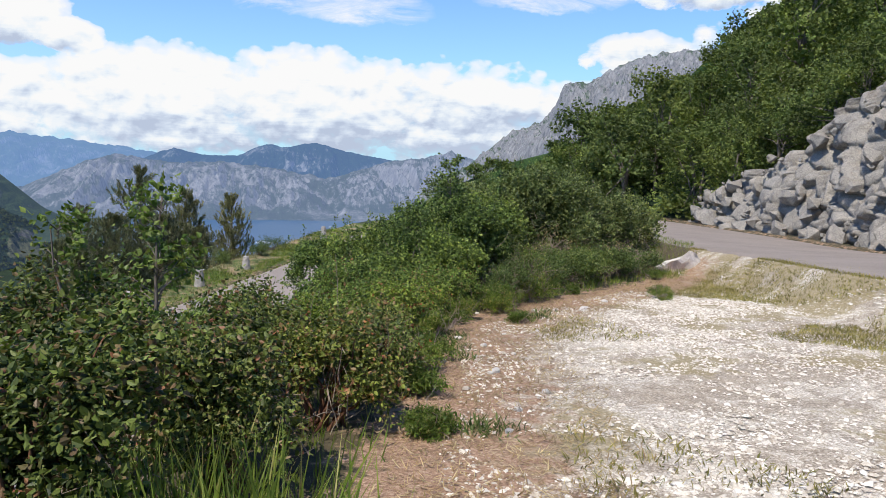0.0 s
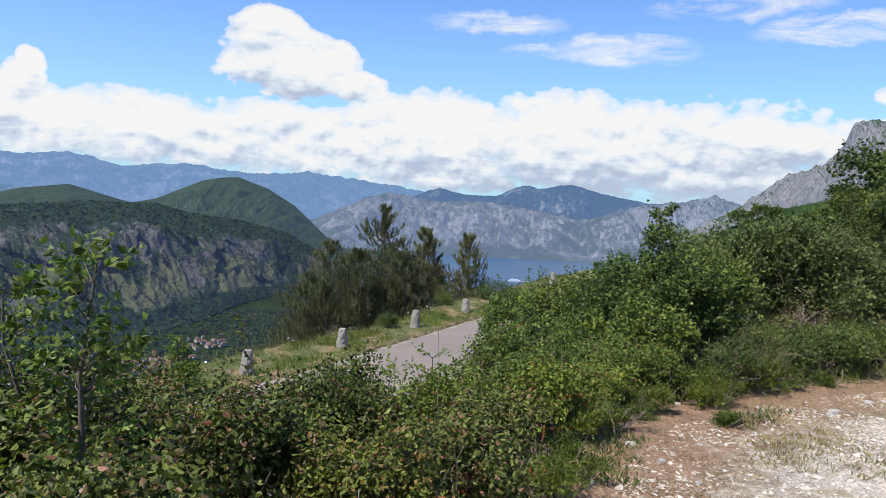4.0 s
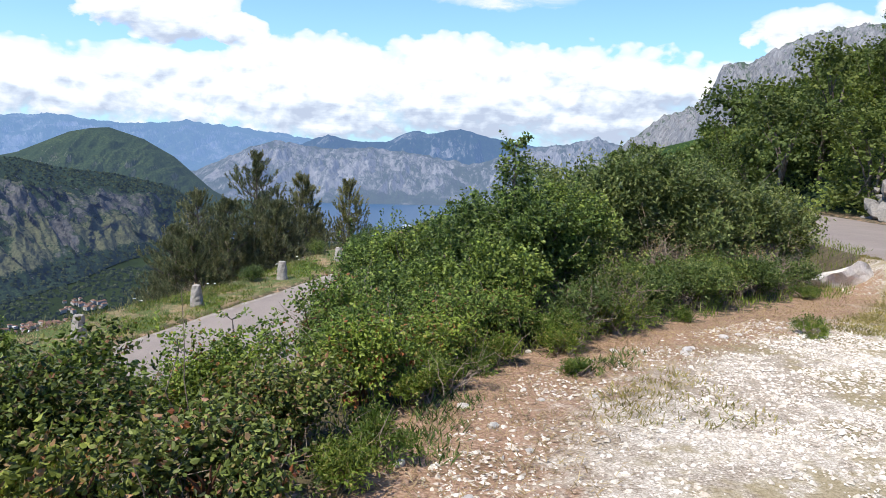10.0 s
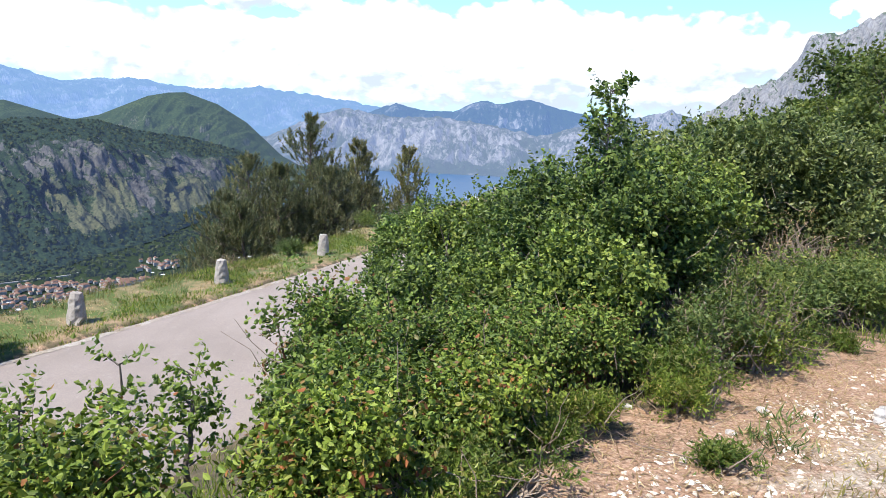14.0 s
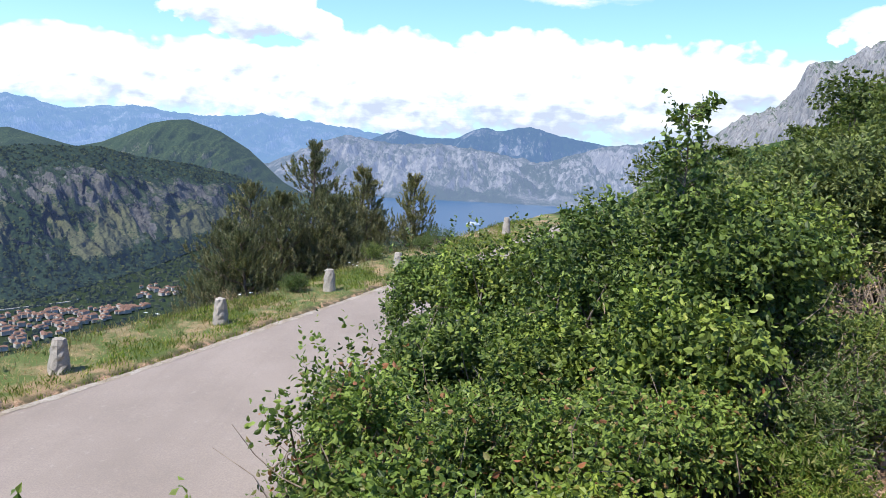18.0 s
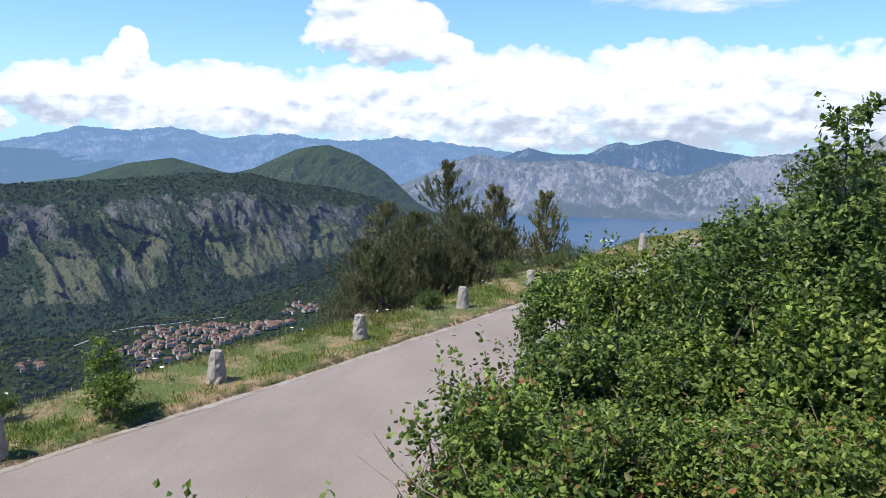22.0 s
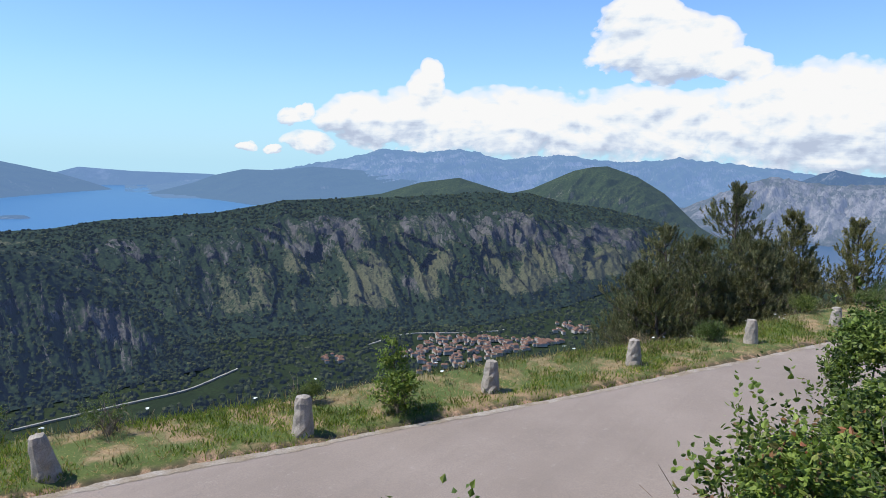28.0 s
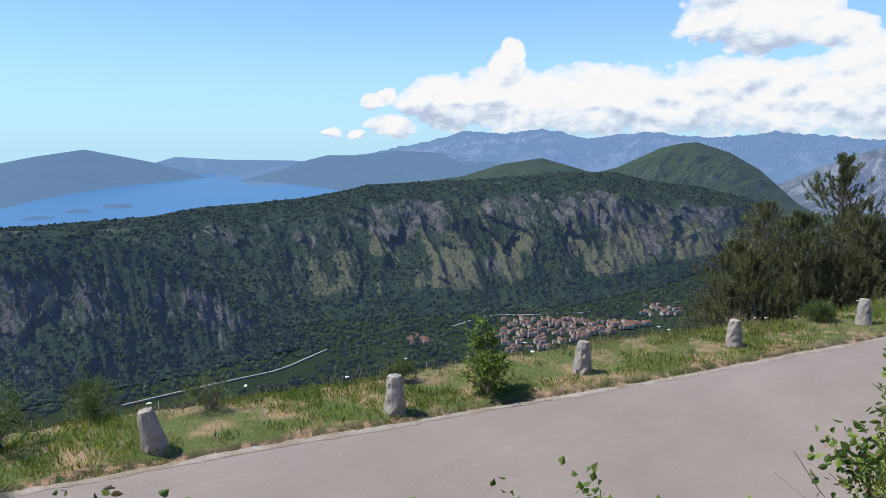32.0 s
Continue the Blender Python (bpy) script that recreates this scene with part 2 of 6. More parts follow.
bare = k.math("ADD", k.noise(0.62, 4, 0.65, v), k.math("MULTIPLY", k.math("SUBTRACT", mid, 0.5), 0.5))
gravel = k.mix(k.ramp(bare, (0.44, 0.0), (0.56, 0.8)), gravel, k.mix(0.7, k.ramp(fine, (0.36, (0.5, 0.43, 0.33)), (0.56, (0.92, 0.85, 0.72))), pebble, "MULTIPLY"))
place = k.n("ShaderNodeSeparateXYZ")
k.link(v, place.inputs[0])
grassy = k.math("ADD", wide, k.math("MULTIPLY", k.math("SUBTRACT", place.outputs[0], 4.0), 0.022))
grassy = k.math("ADD", grassy, k.math("MULTIPLY", k.math("SUBTRACT", mid, 0.5), 0.35))
gravel = k.mix(k.ramp(grassy, (0.5, 0.0), (0.58, 0.85)), gravel, k.ramp(fine, (0.3, (0.17, 0.135, 0.06)), (0.7, (0.4, 0.315, 0.17))))
litter = k.ramp(fine, (0.32, (0.14, 0.08, 0.048)), (0.52, (0.36, 0.225, 0.14)), (0.7, (0.54, 0.4, 0.28)))
soil = k.ramp(mid, (0.3, (0.05, 0.042, 0.022)), (0.7, (0.14, 0.11, 0.06)))
turf = k.mix(k.ramp(k.noise(1.3, 5, 0.65, v), (0.48, 0.0), (0.62, 0.9)), k.ramp(fine, (0.3, (0.05, 0.08, 0.018)), (0.7, (0.13, 0.16, 0.045))),
             k.ramp(fine, (0.3, (0.24, 0.15, 0.085)), (0.7, (0.42, 0.3, 0.18))))
rim = k.math("ADD", sep.outputs[0], k.math("MULTIPLY", k.math("SUBTRACT", mid, 0.5), 0.9))
c = k.mix(k.ramp(rim, (0.0, 0.0), (0.1, 1.0)), soil, litter)
c = k.mix(k.ramp(rim, (0.48, 0.0), (0.68, 1.0)), c, gravel)
c = k.mix(k.ramp(sep.outputs[1], (0.3, 0.0), (0.7, 1.0)), c, turf)
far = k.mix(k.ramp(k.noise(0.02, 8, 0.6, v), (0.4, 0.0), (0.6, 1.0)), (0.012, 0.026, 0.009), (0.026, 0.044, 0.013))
# crown cells painted on the far ground, nearly black in the gaps between
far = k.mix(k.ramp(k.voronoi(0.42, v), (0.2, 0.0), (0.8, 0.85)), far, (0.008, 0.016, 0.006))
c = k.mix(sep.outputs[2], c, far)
k.color(c).rough(0.95)
k.bump(k.mix(0.5, fine, mid), 0.7, 0.04)
M_GROUND = k.m


def mountain_material(name, green_a, green_b, rock_a, rock_b, rock_low, rock_high, scale, haze, tint, ribs=0.0):
    k = Mat(name)
    v = k.coord()
    tall = k.coord("Object", (1, 1, 0.35))
    big = k.noise(0.011 * scale, 8, 0.62, tall, 0.6)
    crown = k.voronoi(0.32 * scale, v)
    # tree crowns painted as cells, the gaps between them coloured darker
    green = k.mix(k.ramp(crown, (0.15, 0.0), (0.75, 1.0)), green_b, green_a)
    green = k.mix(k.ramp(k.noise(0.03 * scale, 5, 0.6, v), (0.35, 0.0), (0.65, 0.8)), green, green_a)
    rock = k.ramp(k.noise(0.09 * scale, 9, 0.7, tall, 0.8), (0.3, rock_a), (0.7, rock_b))
    slope = k.n("ShaderNodeNewGeometry").outputs["True Normal"]
    sp = k.n("ShaderNodeSeparateXYZ")
    k.link(slope, sp.inputs[0])
    steep = k.math("SUBTRACT", 1.0, sp.outputs[2])
    f = k.math("ADD", big, k.math("MULTIPLY", k.math("SUBTRACT", steep, 0.42), 0.55))
    f = k.math("ADD", f, k.math("MULTIPLY", k.math("SUBTRACT", k.noise(0.16 * scale, 6, 0.75, tall), 0.5), 0.35))
    if ribs:
        bare = k.n("ShaderNodeAttribute")
        bare.attribute_name = "bare"
        f = k.math("ADD", k.math("MULTIPLY", f, 0.8), k.math("MULTIPLY", bare.outputs["Fac"], ribs))
        hay = k.n("ShaderNodeAttribute")
        hay.attribute_name = "dry"
        meadow = k.ramp(k.noise(0.3, 6, 0.7, v), (0.3, (0.05, 0.055, 0.024)), (0.7, (0.125, 0.125, 0.066)))
        worn = k.math("ADD", hay.outputs["Fac"], k.math("MULTIPLY", k.math("SUBTRACT", k.noise(0.12, 7, 0.78, v), 0.5), 2.4))
        # scattered bushes on the dry slopes
        bushes = k.math("SUBTRACT", worn, k.ramp(k.voronoi(0.24, v), (0.12, 0.55), (0.4, 0.0)))
        green = k.mix(k.ramp(bushes, (0.42, 0.0), (0.6, 0.95)), green, meadow)
    k.color(k.mix(k.ramp(f, (rock_low, 0.0), (rock_high, 1.0)), green, rock)).rough(0.95)
    k.b.inputs["Specular IOR Level"].default_value = 0.05
    k.bump(k.mix(0.5, crown, k.noise(0.2 * scale, 8, 0.7, tall)), 0.9, 2.2 / scale)
    # haze is painted in here as a tinted glow over the whole mountain
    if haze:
        k.painted_haze(haze, tint)
    return k.m


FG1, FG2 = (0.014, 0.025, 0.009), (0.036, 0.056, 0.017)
R1, R2 = (0.12, 0.115, 0.1), (0.34, 0.33, 0.3)
# both hills and the crag carry a thin blue haze painted in as glow
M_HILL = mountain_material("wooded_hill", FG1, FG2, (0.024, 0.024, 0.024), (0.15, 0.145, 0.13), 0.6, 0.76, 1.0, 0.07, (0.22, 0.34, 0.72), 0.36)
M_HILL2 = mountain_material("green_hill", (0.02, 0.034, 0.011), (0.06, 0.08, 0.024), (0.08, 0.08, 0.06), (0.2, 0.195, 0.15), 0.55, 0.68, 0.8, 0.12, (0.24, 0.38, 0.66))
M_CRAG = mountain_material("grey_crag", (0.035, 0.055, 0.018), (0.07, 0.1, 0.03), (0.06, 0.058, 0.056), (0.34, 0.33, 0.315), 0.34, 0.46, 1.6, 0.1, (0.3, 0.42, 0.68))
# far ridges and shores: their blue haze is glow painted into the material
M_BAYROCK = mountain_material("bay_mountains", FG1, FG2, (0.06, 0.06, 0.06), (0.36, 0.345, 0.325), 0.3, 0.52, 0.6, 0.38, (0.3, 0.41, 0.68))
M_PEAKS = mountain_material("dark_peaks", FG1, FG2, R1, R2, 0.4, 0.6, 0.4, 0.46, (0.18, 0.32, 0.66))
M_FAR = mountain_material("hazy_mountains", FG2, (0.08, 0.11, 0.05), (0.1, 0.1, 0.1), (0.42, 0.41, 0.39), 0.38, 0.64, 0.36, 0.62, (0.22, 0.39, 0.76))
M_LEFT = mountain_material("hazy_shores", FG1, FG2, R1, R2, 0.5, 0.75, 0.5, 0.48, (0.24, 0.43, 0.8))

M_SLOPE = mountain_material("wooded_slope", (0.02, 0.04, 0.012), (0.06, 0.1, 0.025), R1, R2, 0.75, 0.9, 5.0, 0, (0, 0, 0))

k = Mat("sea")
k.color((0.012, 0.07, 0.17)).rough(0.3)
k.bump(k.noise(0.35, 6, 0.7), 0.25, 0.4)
# much of the gulf's blue is haze glow painted into the water
k.painted_haze(0.42, (0.13, 0.36, 0.8))
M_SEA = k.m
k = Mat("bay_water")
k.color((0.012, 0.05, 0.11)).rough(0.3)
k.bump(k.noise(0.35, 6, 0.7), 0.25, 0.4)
# a duller blue glow painted into the bay in the same way
k.painted_haze(0.4, (0.12, 0.235, 0.45))
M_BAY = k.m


def plain(name, c, rough=0.8, var=0.25, scale=20.0):
    k = Mat(name)
    f = k.noise(scale, 5, 0.6)
    lo, hi = tuple(x * (1 - var) for x in c), tuple(min(1, x * (1 + var)) for x in c)
    k.color(k.ramp(f, (0.3, lo), (0.7, hi))).rough(rough)
    return k.m


M_WALL = plain("pale_plaster", (0.42, 0.39, 0.34), 0.9, 0.25, 0.4)
M_TILE = plain("clay_roof", (0.17, 0.1, 0.072), 0.9, 0.35, 0.3)
M_CONC = plain("concrete", (0.3, 0.285, 0.255), 0.9, 0.2, 0.2)
M_HULL = plain("white_hull", (0.85, 0.86, 0.88), 0.5, 0.05, 0.2)
M_PETAL = plain("white_petal", (0.85, 0.85, 0.8), 0.7, 0.05)


# ---- mesh helpers ----
def fast_mesh(name, verts, faces, mats=(), smooth=False):
    """A mesh from arrays of points and of equal-sided faces."""
    verts, faces = np.asarray(verts, np.float32), np.asarray(faces, np.int32)
    me = bpy.data.meshes.new(name)
    me.vertices.add(len(verts))
    me.vertices.foreach_set("co", verts.ravel())
    k = faces.shape[1]
    me.loops.add(faces.size)
    me.loops.foreach_set("vertex_index", faces.ravel())
    me.polygons.add(len(faces))
    me.polygons.foreach_set("loop_start", np.arange(0, faces.size, k, dtype=np.int32))
    me.polygons.foreach_set("loop_total", np.full(len(faces), k, np.int32))
    me.polygons.foreach_set("use_smooth", np.full(len(faces), smooth))
    for m in mats:
        me.materials.append(m)
    me.update(calc_edges=True)
    return me


def grid_faces(nu, nv):
    i = np.arange(nu * nv).reshape(nu, nv)
    return np.stack([i[:-1, :-1], i[1:, :-1], i[1:, 1:], i[:-1, 1:]], -1).reshape(-1, 4)


def part(name, me, parent, label=""):
    ob = new(name, me)
    ob.parent = parent
    return tagged(ob, label)


def bm_mesh(name, bm, mat, smooth=False):
    me = bpy.data.meshes.new(name)
    bm.to_mesh(me)
    bm.free()
    me.materials.append(mat)
    if smooth:
        me.polygons.foreach_set("use_smooth", np.full(len(me.polygons), True))
    return me


def wave(x, y, z=0.0, seed=0, octaves=4, gain=0.5):
    """Smooth noise on arrays, -1 to 1, from turned sine waves."""
    r = np.random.RandomState(seed)
    out, amp, tot, f = 0.0, 1.0, 0.0, 1.0
    for _ in range(octaves):
        acc = 0.0
        for _ in range(4):
            a, b, c, p = r.uniform(-1, 1), r.uniform(-1, 1), r.uniform(-1, 1), r.uniform(0, 6.28)
            q = math.sqrt(a * a + b * b) + 1e-6
            s = f * r.uniform(0.7, 1.3) / q
            acc = acc + np.sin(x * a * s + y * b * s + z * c * f + p + 1.3 * np.sin(x * b * s * 0.6 - y * a * s * 0.6 + p * 2))
        out = out + amp * acc / 4 * 1.6
        tot += amp
        amp *= gain
        f *= 2.05
    return out / tot


def facets(u, v, rng, size, tilt):
    """Broken faces: every cell has its own depth and lean; also how near a joint is."""
    n = int((np.ptp(u) + 2) * (np.ptp(v) + 2) / size ** 2) + 4
    c = np.stack([rng.uniform(u.min() - 1, u.max() + 1, n), rng.uniform(v.min() - 1, v.max() + 1, n)], -1)
    lift, lean = rng.uniform(-0.5, 0.5, n), rng.normal(0, tilt, (n, 2))
    out, gap = np.zeros(u.size), np.zeros(u.size)
    p = np.stack([u.ravel(), v.ravel()], -1)
    for a in range(0, len(p), 4000):
        q = p[a:a + 4000]
        d = np.hypot(q[:, None, 0] - c[None, :, 0], q[:, None, 1] - c[None, :, 1])
        i = np.argpartition(d, 1, axis=1)[:, :2]
        e = np.take_along_axis(d, i, 1)
        k = np.where(e[:, 0] < e[:, 1], i[:, 0], i[:, 1])
        out[a:a + 4000] = lift[k] * size + ((q - c[k]) * lean[k]).sum(1)
        gap[a:a + 4000] = np.abs(e[:, 1] - e[:, 0])
    return out.reshape(u.shape), gap.reshape(u.shape)


# ---- the lie of the land ----
ROAD = np.array([(-28, -44, -7.4), (-20, -26, -6.2), (-15.6, -14, -5.4), (-11.8, -5, -4.8), (-9.15, 1.3, -4.5), (-7.06, 6.26, -4.42),
                 (-4.98, 10.76, -4.4), (-3.3, 14.46, -4.4), (-0.2, 21.76, -4.38), (2.7, 28.4, -4.3), (4.9, 33.2, -4.1), (8, 37.6, -3.8),
                 (12, 40, -3.5), (16.3, 39, -3.2), (18.4, 34.5, -2.95), (17.8, 28, -2.75), (16.0, 21.5, -2.5), (14.3, 16, -2.25),
                 (12.8, 10.5, -1.8), (11.6, 5, -1.35), (11.0, -4, -0.7), (11.2, -14, -0.3), (13, -30, 0.6), (15, -44, 1.4)])


def sstep(a, b, x):
    u = np.clip((x - a) / (b - a), 0, 1)
    return u * u * (3 - 2 * u)


def catmull(p, step):
    out = []
    for i in range(len(p) - 1):
        a, b, c, d = p[max(i - 1, 0)], p[i], p[i + 1], p[min(i + 2, len(p) - 1)]
        n = max(2, int(np.linalg.norm(c - b) / step))
        for j in range(n):
            u = j / n
            out.append(0.5 * (2 * b + (c - a) * u + (2 * a - 5 * b + 4 * c - d) * u * u + (3 * b - a - 3 * c + d) * u ** 3))
    out.append(p[-1])
    return np.array(out)


LINE = catmull(ROAD, 1.0)
TAN = np.gradient(LINE, axis=0)
TAN /= np.linalg.norm(TAN[:, :2], axis=1)[:, None]
ARC = np.r_[0, np.cumsum(np.linalg.norm(np.diff(LINE[:, :2], axis=0), axis=1))]
BEND = ARC[np.argmin(np.hypot(LINE[:, 0] - 12, LINE[:, 1] - 40))]
HALF = 2.35


def half_width(arc):
    """Half the road's width: wider on the upper leg of the hairpin."""
    return HALF + 0.6 * sstep(BEND + 12, BEND + 24, arc) + 1.1 * sstep(BEND + 32, BEND + 46, arc)

LOT = np.array([(-2.2, -40), (-1.6, -10), (-1.2, -2), (-0.55, 0.9), (0.1, 2.6), (0.5, 4.2), (1.3, 5.9), (2.9, 7.6), (4.8, 9.0), (7.2, 11.0), (9.2, 13.4)])


def road_frame(x, y):
    """Side distance (positive on the inner side of the hairpin), arc length and level of the nearest point of the road."""
    d = np.full(x.shape, 1e9)
    side, arc, z = np.zeros(x.shape), np.zeros(x.shape), np.zeros(x.shape)
    for i in range(len(LINE) - 1):
        a, b = LINE[i], LINE[i + 1]
        e = b - a
        u = np.clip(((x - a[0]) * e[0] + (y - a[1]) * e[1]) / (e[0] ** 2 + e[1] ** 2), 0, 1)
        dx, dy = x - a[0] - u * e[0], y - a[1] - u * e[1]
        q = np.hypot(dx, dy)
        s = np.where(e[0] * dy - e[1] * dx < 0, 1.0, -1.0)
        m = q < d
        d, side = np.where(m, q, d), np.where(m, s * q, side)
        arc, z = np.where(m, ARC[i] + u * (ARC[i + 1] - ARC[i]), arc), np.where(m, a[2] + u * e[2], z)
    return side, arc, z


def lot_depth(x, y):
    """How far a place lies inside the lay-by from its bushy rim, in metres."""
    d = np.full(x.shape, 1e9)
    s = np.zeros(x.shape)
    for a, b in zip(LOT[:-1], LOT[1:]):
        e = b - a
        u = np.clip(((x - a[0]) * e[0] + (y - a[1]) * e[1]) / (e @ e), 0, 1)
        dx, dy = x - a[0] - u * e[0], y - a[1] - u * e[1]
        q = np.hypot(dx, dy)
        m = q < d
        d, s = np.where(m, q, d), np.where(m, np.where(e[0] * dy - e[1] * dx < 0, q, -q), s)
    return s


def arc_at(x, y):
    return ARC[np.argmin(np.hypot(LINE[:, 0] - x, LINE[:, 1] - y))]


CLIFF_ARC = [arc_at(*p) for p in ((18.4, 35), (17.2, 26), (16.0, 21.5), (15.2, 18.5), (14.4, 16), (13, 10.5), (12, 5), (11.4, -4), (11.5, -14))]
CLIFF_H = [1.1, 4.3, 6.6, 6.2, 5.3, 4.8, 4.6, 4.6, 4.6]


def mountain_side(x, y, arc):
    # where the outer side of the road climbs instead of falling
    bearing = np.degrees(np.arctan2(x - 12, y - 36))
    beyond = sstep(20, 66, bearing)
    return np.where((arc > BEND + 12) | ((y < 36) & (x > 12)), 1.0, np.where(y > 36, beyond, 0.0))


def land(x, y):
    """Height of the ground, without the road's slab."""
    x, y = np.asarray(x, float), np.asarray(y, float)
    side, arc, zr = road_frame(x, y)
    d = np.abs(side)
    plane = np.clip(-1.62 - 0.075 * y, -3.3, 1.6) + 0.02 * wave(x * 1.6, y * 1.6, seed=5)
    up = sstep(BEND - 3, BEND + 8, arc)
    out_up = mountain_side(x, y, arc)
    hw = half_width(arc)
    inner = zr + (plane - zr) * sstep(hw - 0.05, hw - 0.05 + 4.6 * (1 - up) + 1.2 * up, d)
    # valley side: a grassy shoulder, then a steep fall to the valley floor
    fall = zr + 0.04 - 0.04 * np.clip(d - 2.5, 0, 2.4) - 0.62 * np.clip(d - 4.7, 0, 260) + 0.12 * wave(x * 0.7, y * 0.7, seed=8) * sstep(2.6, 4.5, d)
    # mountain side: rock foot, then a wooded slope
    hc = np.interp(arc, CLIFF_ARC, CLIFF_H)
    rise = zr + 0.05 + (hc - 0.5) * sstep(hw + 1.6, hw + 3.6, d) + 0.46 * np.clip(d - 5.5, 0, 44) + 0.05 * np.clip(d - 45, 0, 200) + 0.5 * wave(x * 0.25, y * 0.25, seed=9) * sstep(6, 12, d)
    outer = fall * (1 - out_up) + rise * out_up
    z = np.where(side > 0, inner, outer)
    z = np.where(d < half_width(arc) + 0.25, zr - 0.06, z)
    return np.maximum(z, SEA - 0.6 + 0.4 * wave(x * 0.01, y * 0.01, seed=3))


def axis(lo, hi, step, far):
    core = np.arange(lo, hi + 1e-6, step)
    out, g = [], step
    while (out[-1] if out else 0) < far:
        g *= 1.16
        out.append((out[-1] if out else 0) + g)
    out = np.array(out)
    return np.r_[(lo - out)[::-1], core, hi + out]


def build_ground():
    xs, ys = axis(-16, 24, 0.28, 4700), axis(-10, 44, 0.28, 4700)
    X, Y = np.meshgrid(xs, ys, indexing="ij")
    Z = land(X, Y)
    ld = lot_depth(X, Y)
    side, arc, zr = road_frame(X, Y)
    Z = Z + np.where((ld > 0.3) & (np.abs(side) > 3), 0.02 * wave(X * 6, Y * 6, seed=11), 0)
    me = fast_mesh("ground", np.stack([X, Y, Z], -1).reshape(-1, 3), grid_faces(*X.shape), [M_GROUND], True)
    up = sstep(BEND - 3, BEND + 8, arc)
    zone = np.zeros((X.size, 3), np.float32)
    zone[:, 0] = (np.clip(0.25 + ld * 0.42, -0.3, 1) * (side > 0)).ravel()
    turf = (side < 0) * (1 - up) * (1 - sstep(7, 9, np.abs(side))) * sstep(2.45, 2.8, np.abs(side))
    zone[:, 1] = turf.ravel()
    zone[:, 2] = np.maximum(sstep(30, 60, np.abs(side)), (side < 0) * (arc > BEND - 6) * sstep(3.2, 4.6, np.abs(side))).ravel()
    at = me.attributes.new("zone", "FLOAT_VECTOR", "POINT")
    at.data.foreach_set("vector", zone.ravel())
    tagged(new("ground", me), "pale gravel lay-by, brown litter, grass verge and bushy bank", "ground", kind="structure")


def build_road():
    n = len(LINE)
    offs = np.array([-HALF - 0.12, -HALF, -HALF + 0.25, -1.2, 0, 1.2, HALF - 0.25, HALF, HALF + 0.12])
    drop = np.array([-0.14, 0.0, 0.005, 0.03, 0.045, 0.03, 0.005, 0.0, -0.14])
    nx, ny = TAN[:, 1], -TAN[:, 0]
    rag = 0.06 * wave(ARC * 2.0, ARC * 0.3, seed=21)
    rows = []
    for o, z in zip(offs, drop):
        q = o * half_width(ARC) / HALF + (rag * np.sign(o) if abs(o) > 2 else 0)
        rows.append(np.stack([LINE[:, 0] + nx * q, LINE[:, 1] + ny * q, LINE[:, 2] + z], -1))
    me = fast_mesh("road", np.stack(rows, 1).reshape(-1, 3), grid_faces(n, len(offs))[:, ::-1], [M_ROAD], True)
    tagged(new("road", me), "narrow worn grey asphalt mountain road with a hairpin", "road", kind="structure")


def build_road_edge():
    """Loose pale grit along the valley side of the asphalt."""
    arcs = np.arange(arc_at(-14, -10), arc_at(6, 35), 0.12)
    rng = np.random.RandomState(22)
    cx, cy, cz = (np.interp(arcs, ARC, LINE[:, i]) for i in range(3))
    tx, ty = np.interp(arcs, ARC, TAN[:, 0]), np.interp(arcs, ARC, TAN[:, 1])
    a = HALF - 0.08 + 0.05 * wave(arcs * 1.7, arcs * 0.2, seed=24) - 0.05 * rng.uniform(0, 1, len(arcs))
    b = HALF + 0.16 + 0.1 * wave(arcs * 1.3, arcs * 0.2, seed=25) + 0.06 * rng.uniform(0, 1, len(arcs))
    rows = [np.stack([cx - ty * q, cy + tx * q, cz + h], -1) for q, h in ((a, 0.007), (0.5 * (a + b), 0.008), (b, -0.05))]
    me = fast_mesh("road_edge", np.stack(rows, 1).reshape(-1, 3), grid_faces(len(arcs), 3), [M_EDGE], True)
    tagged(new("road_edge", me), "strip of loose pale grit along the asphalt's edge", "road edge", kind="structure")


build_ground()
build_road()
build_road_edge()


# ---- far land and water ----
FACES = {}


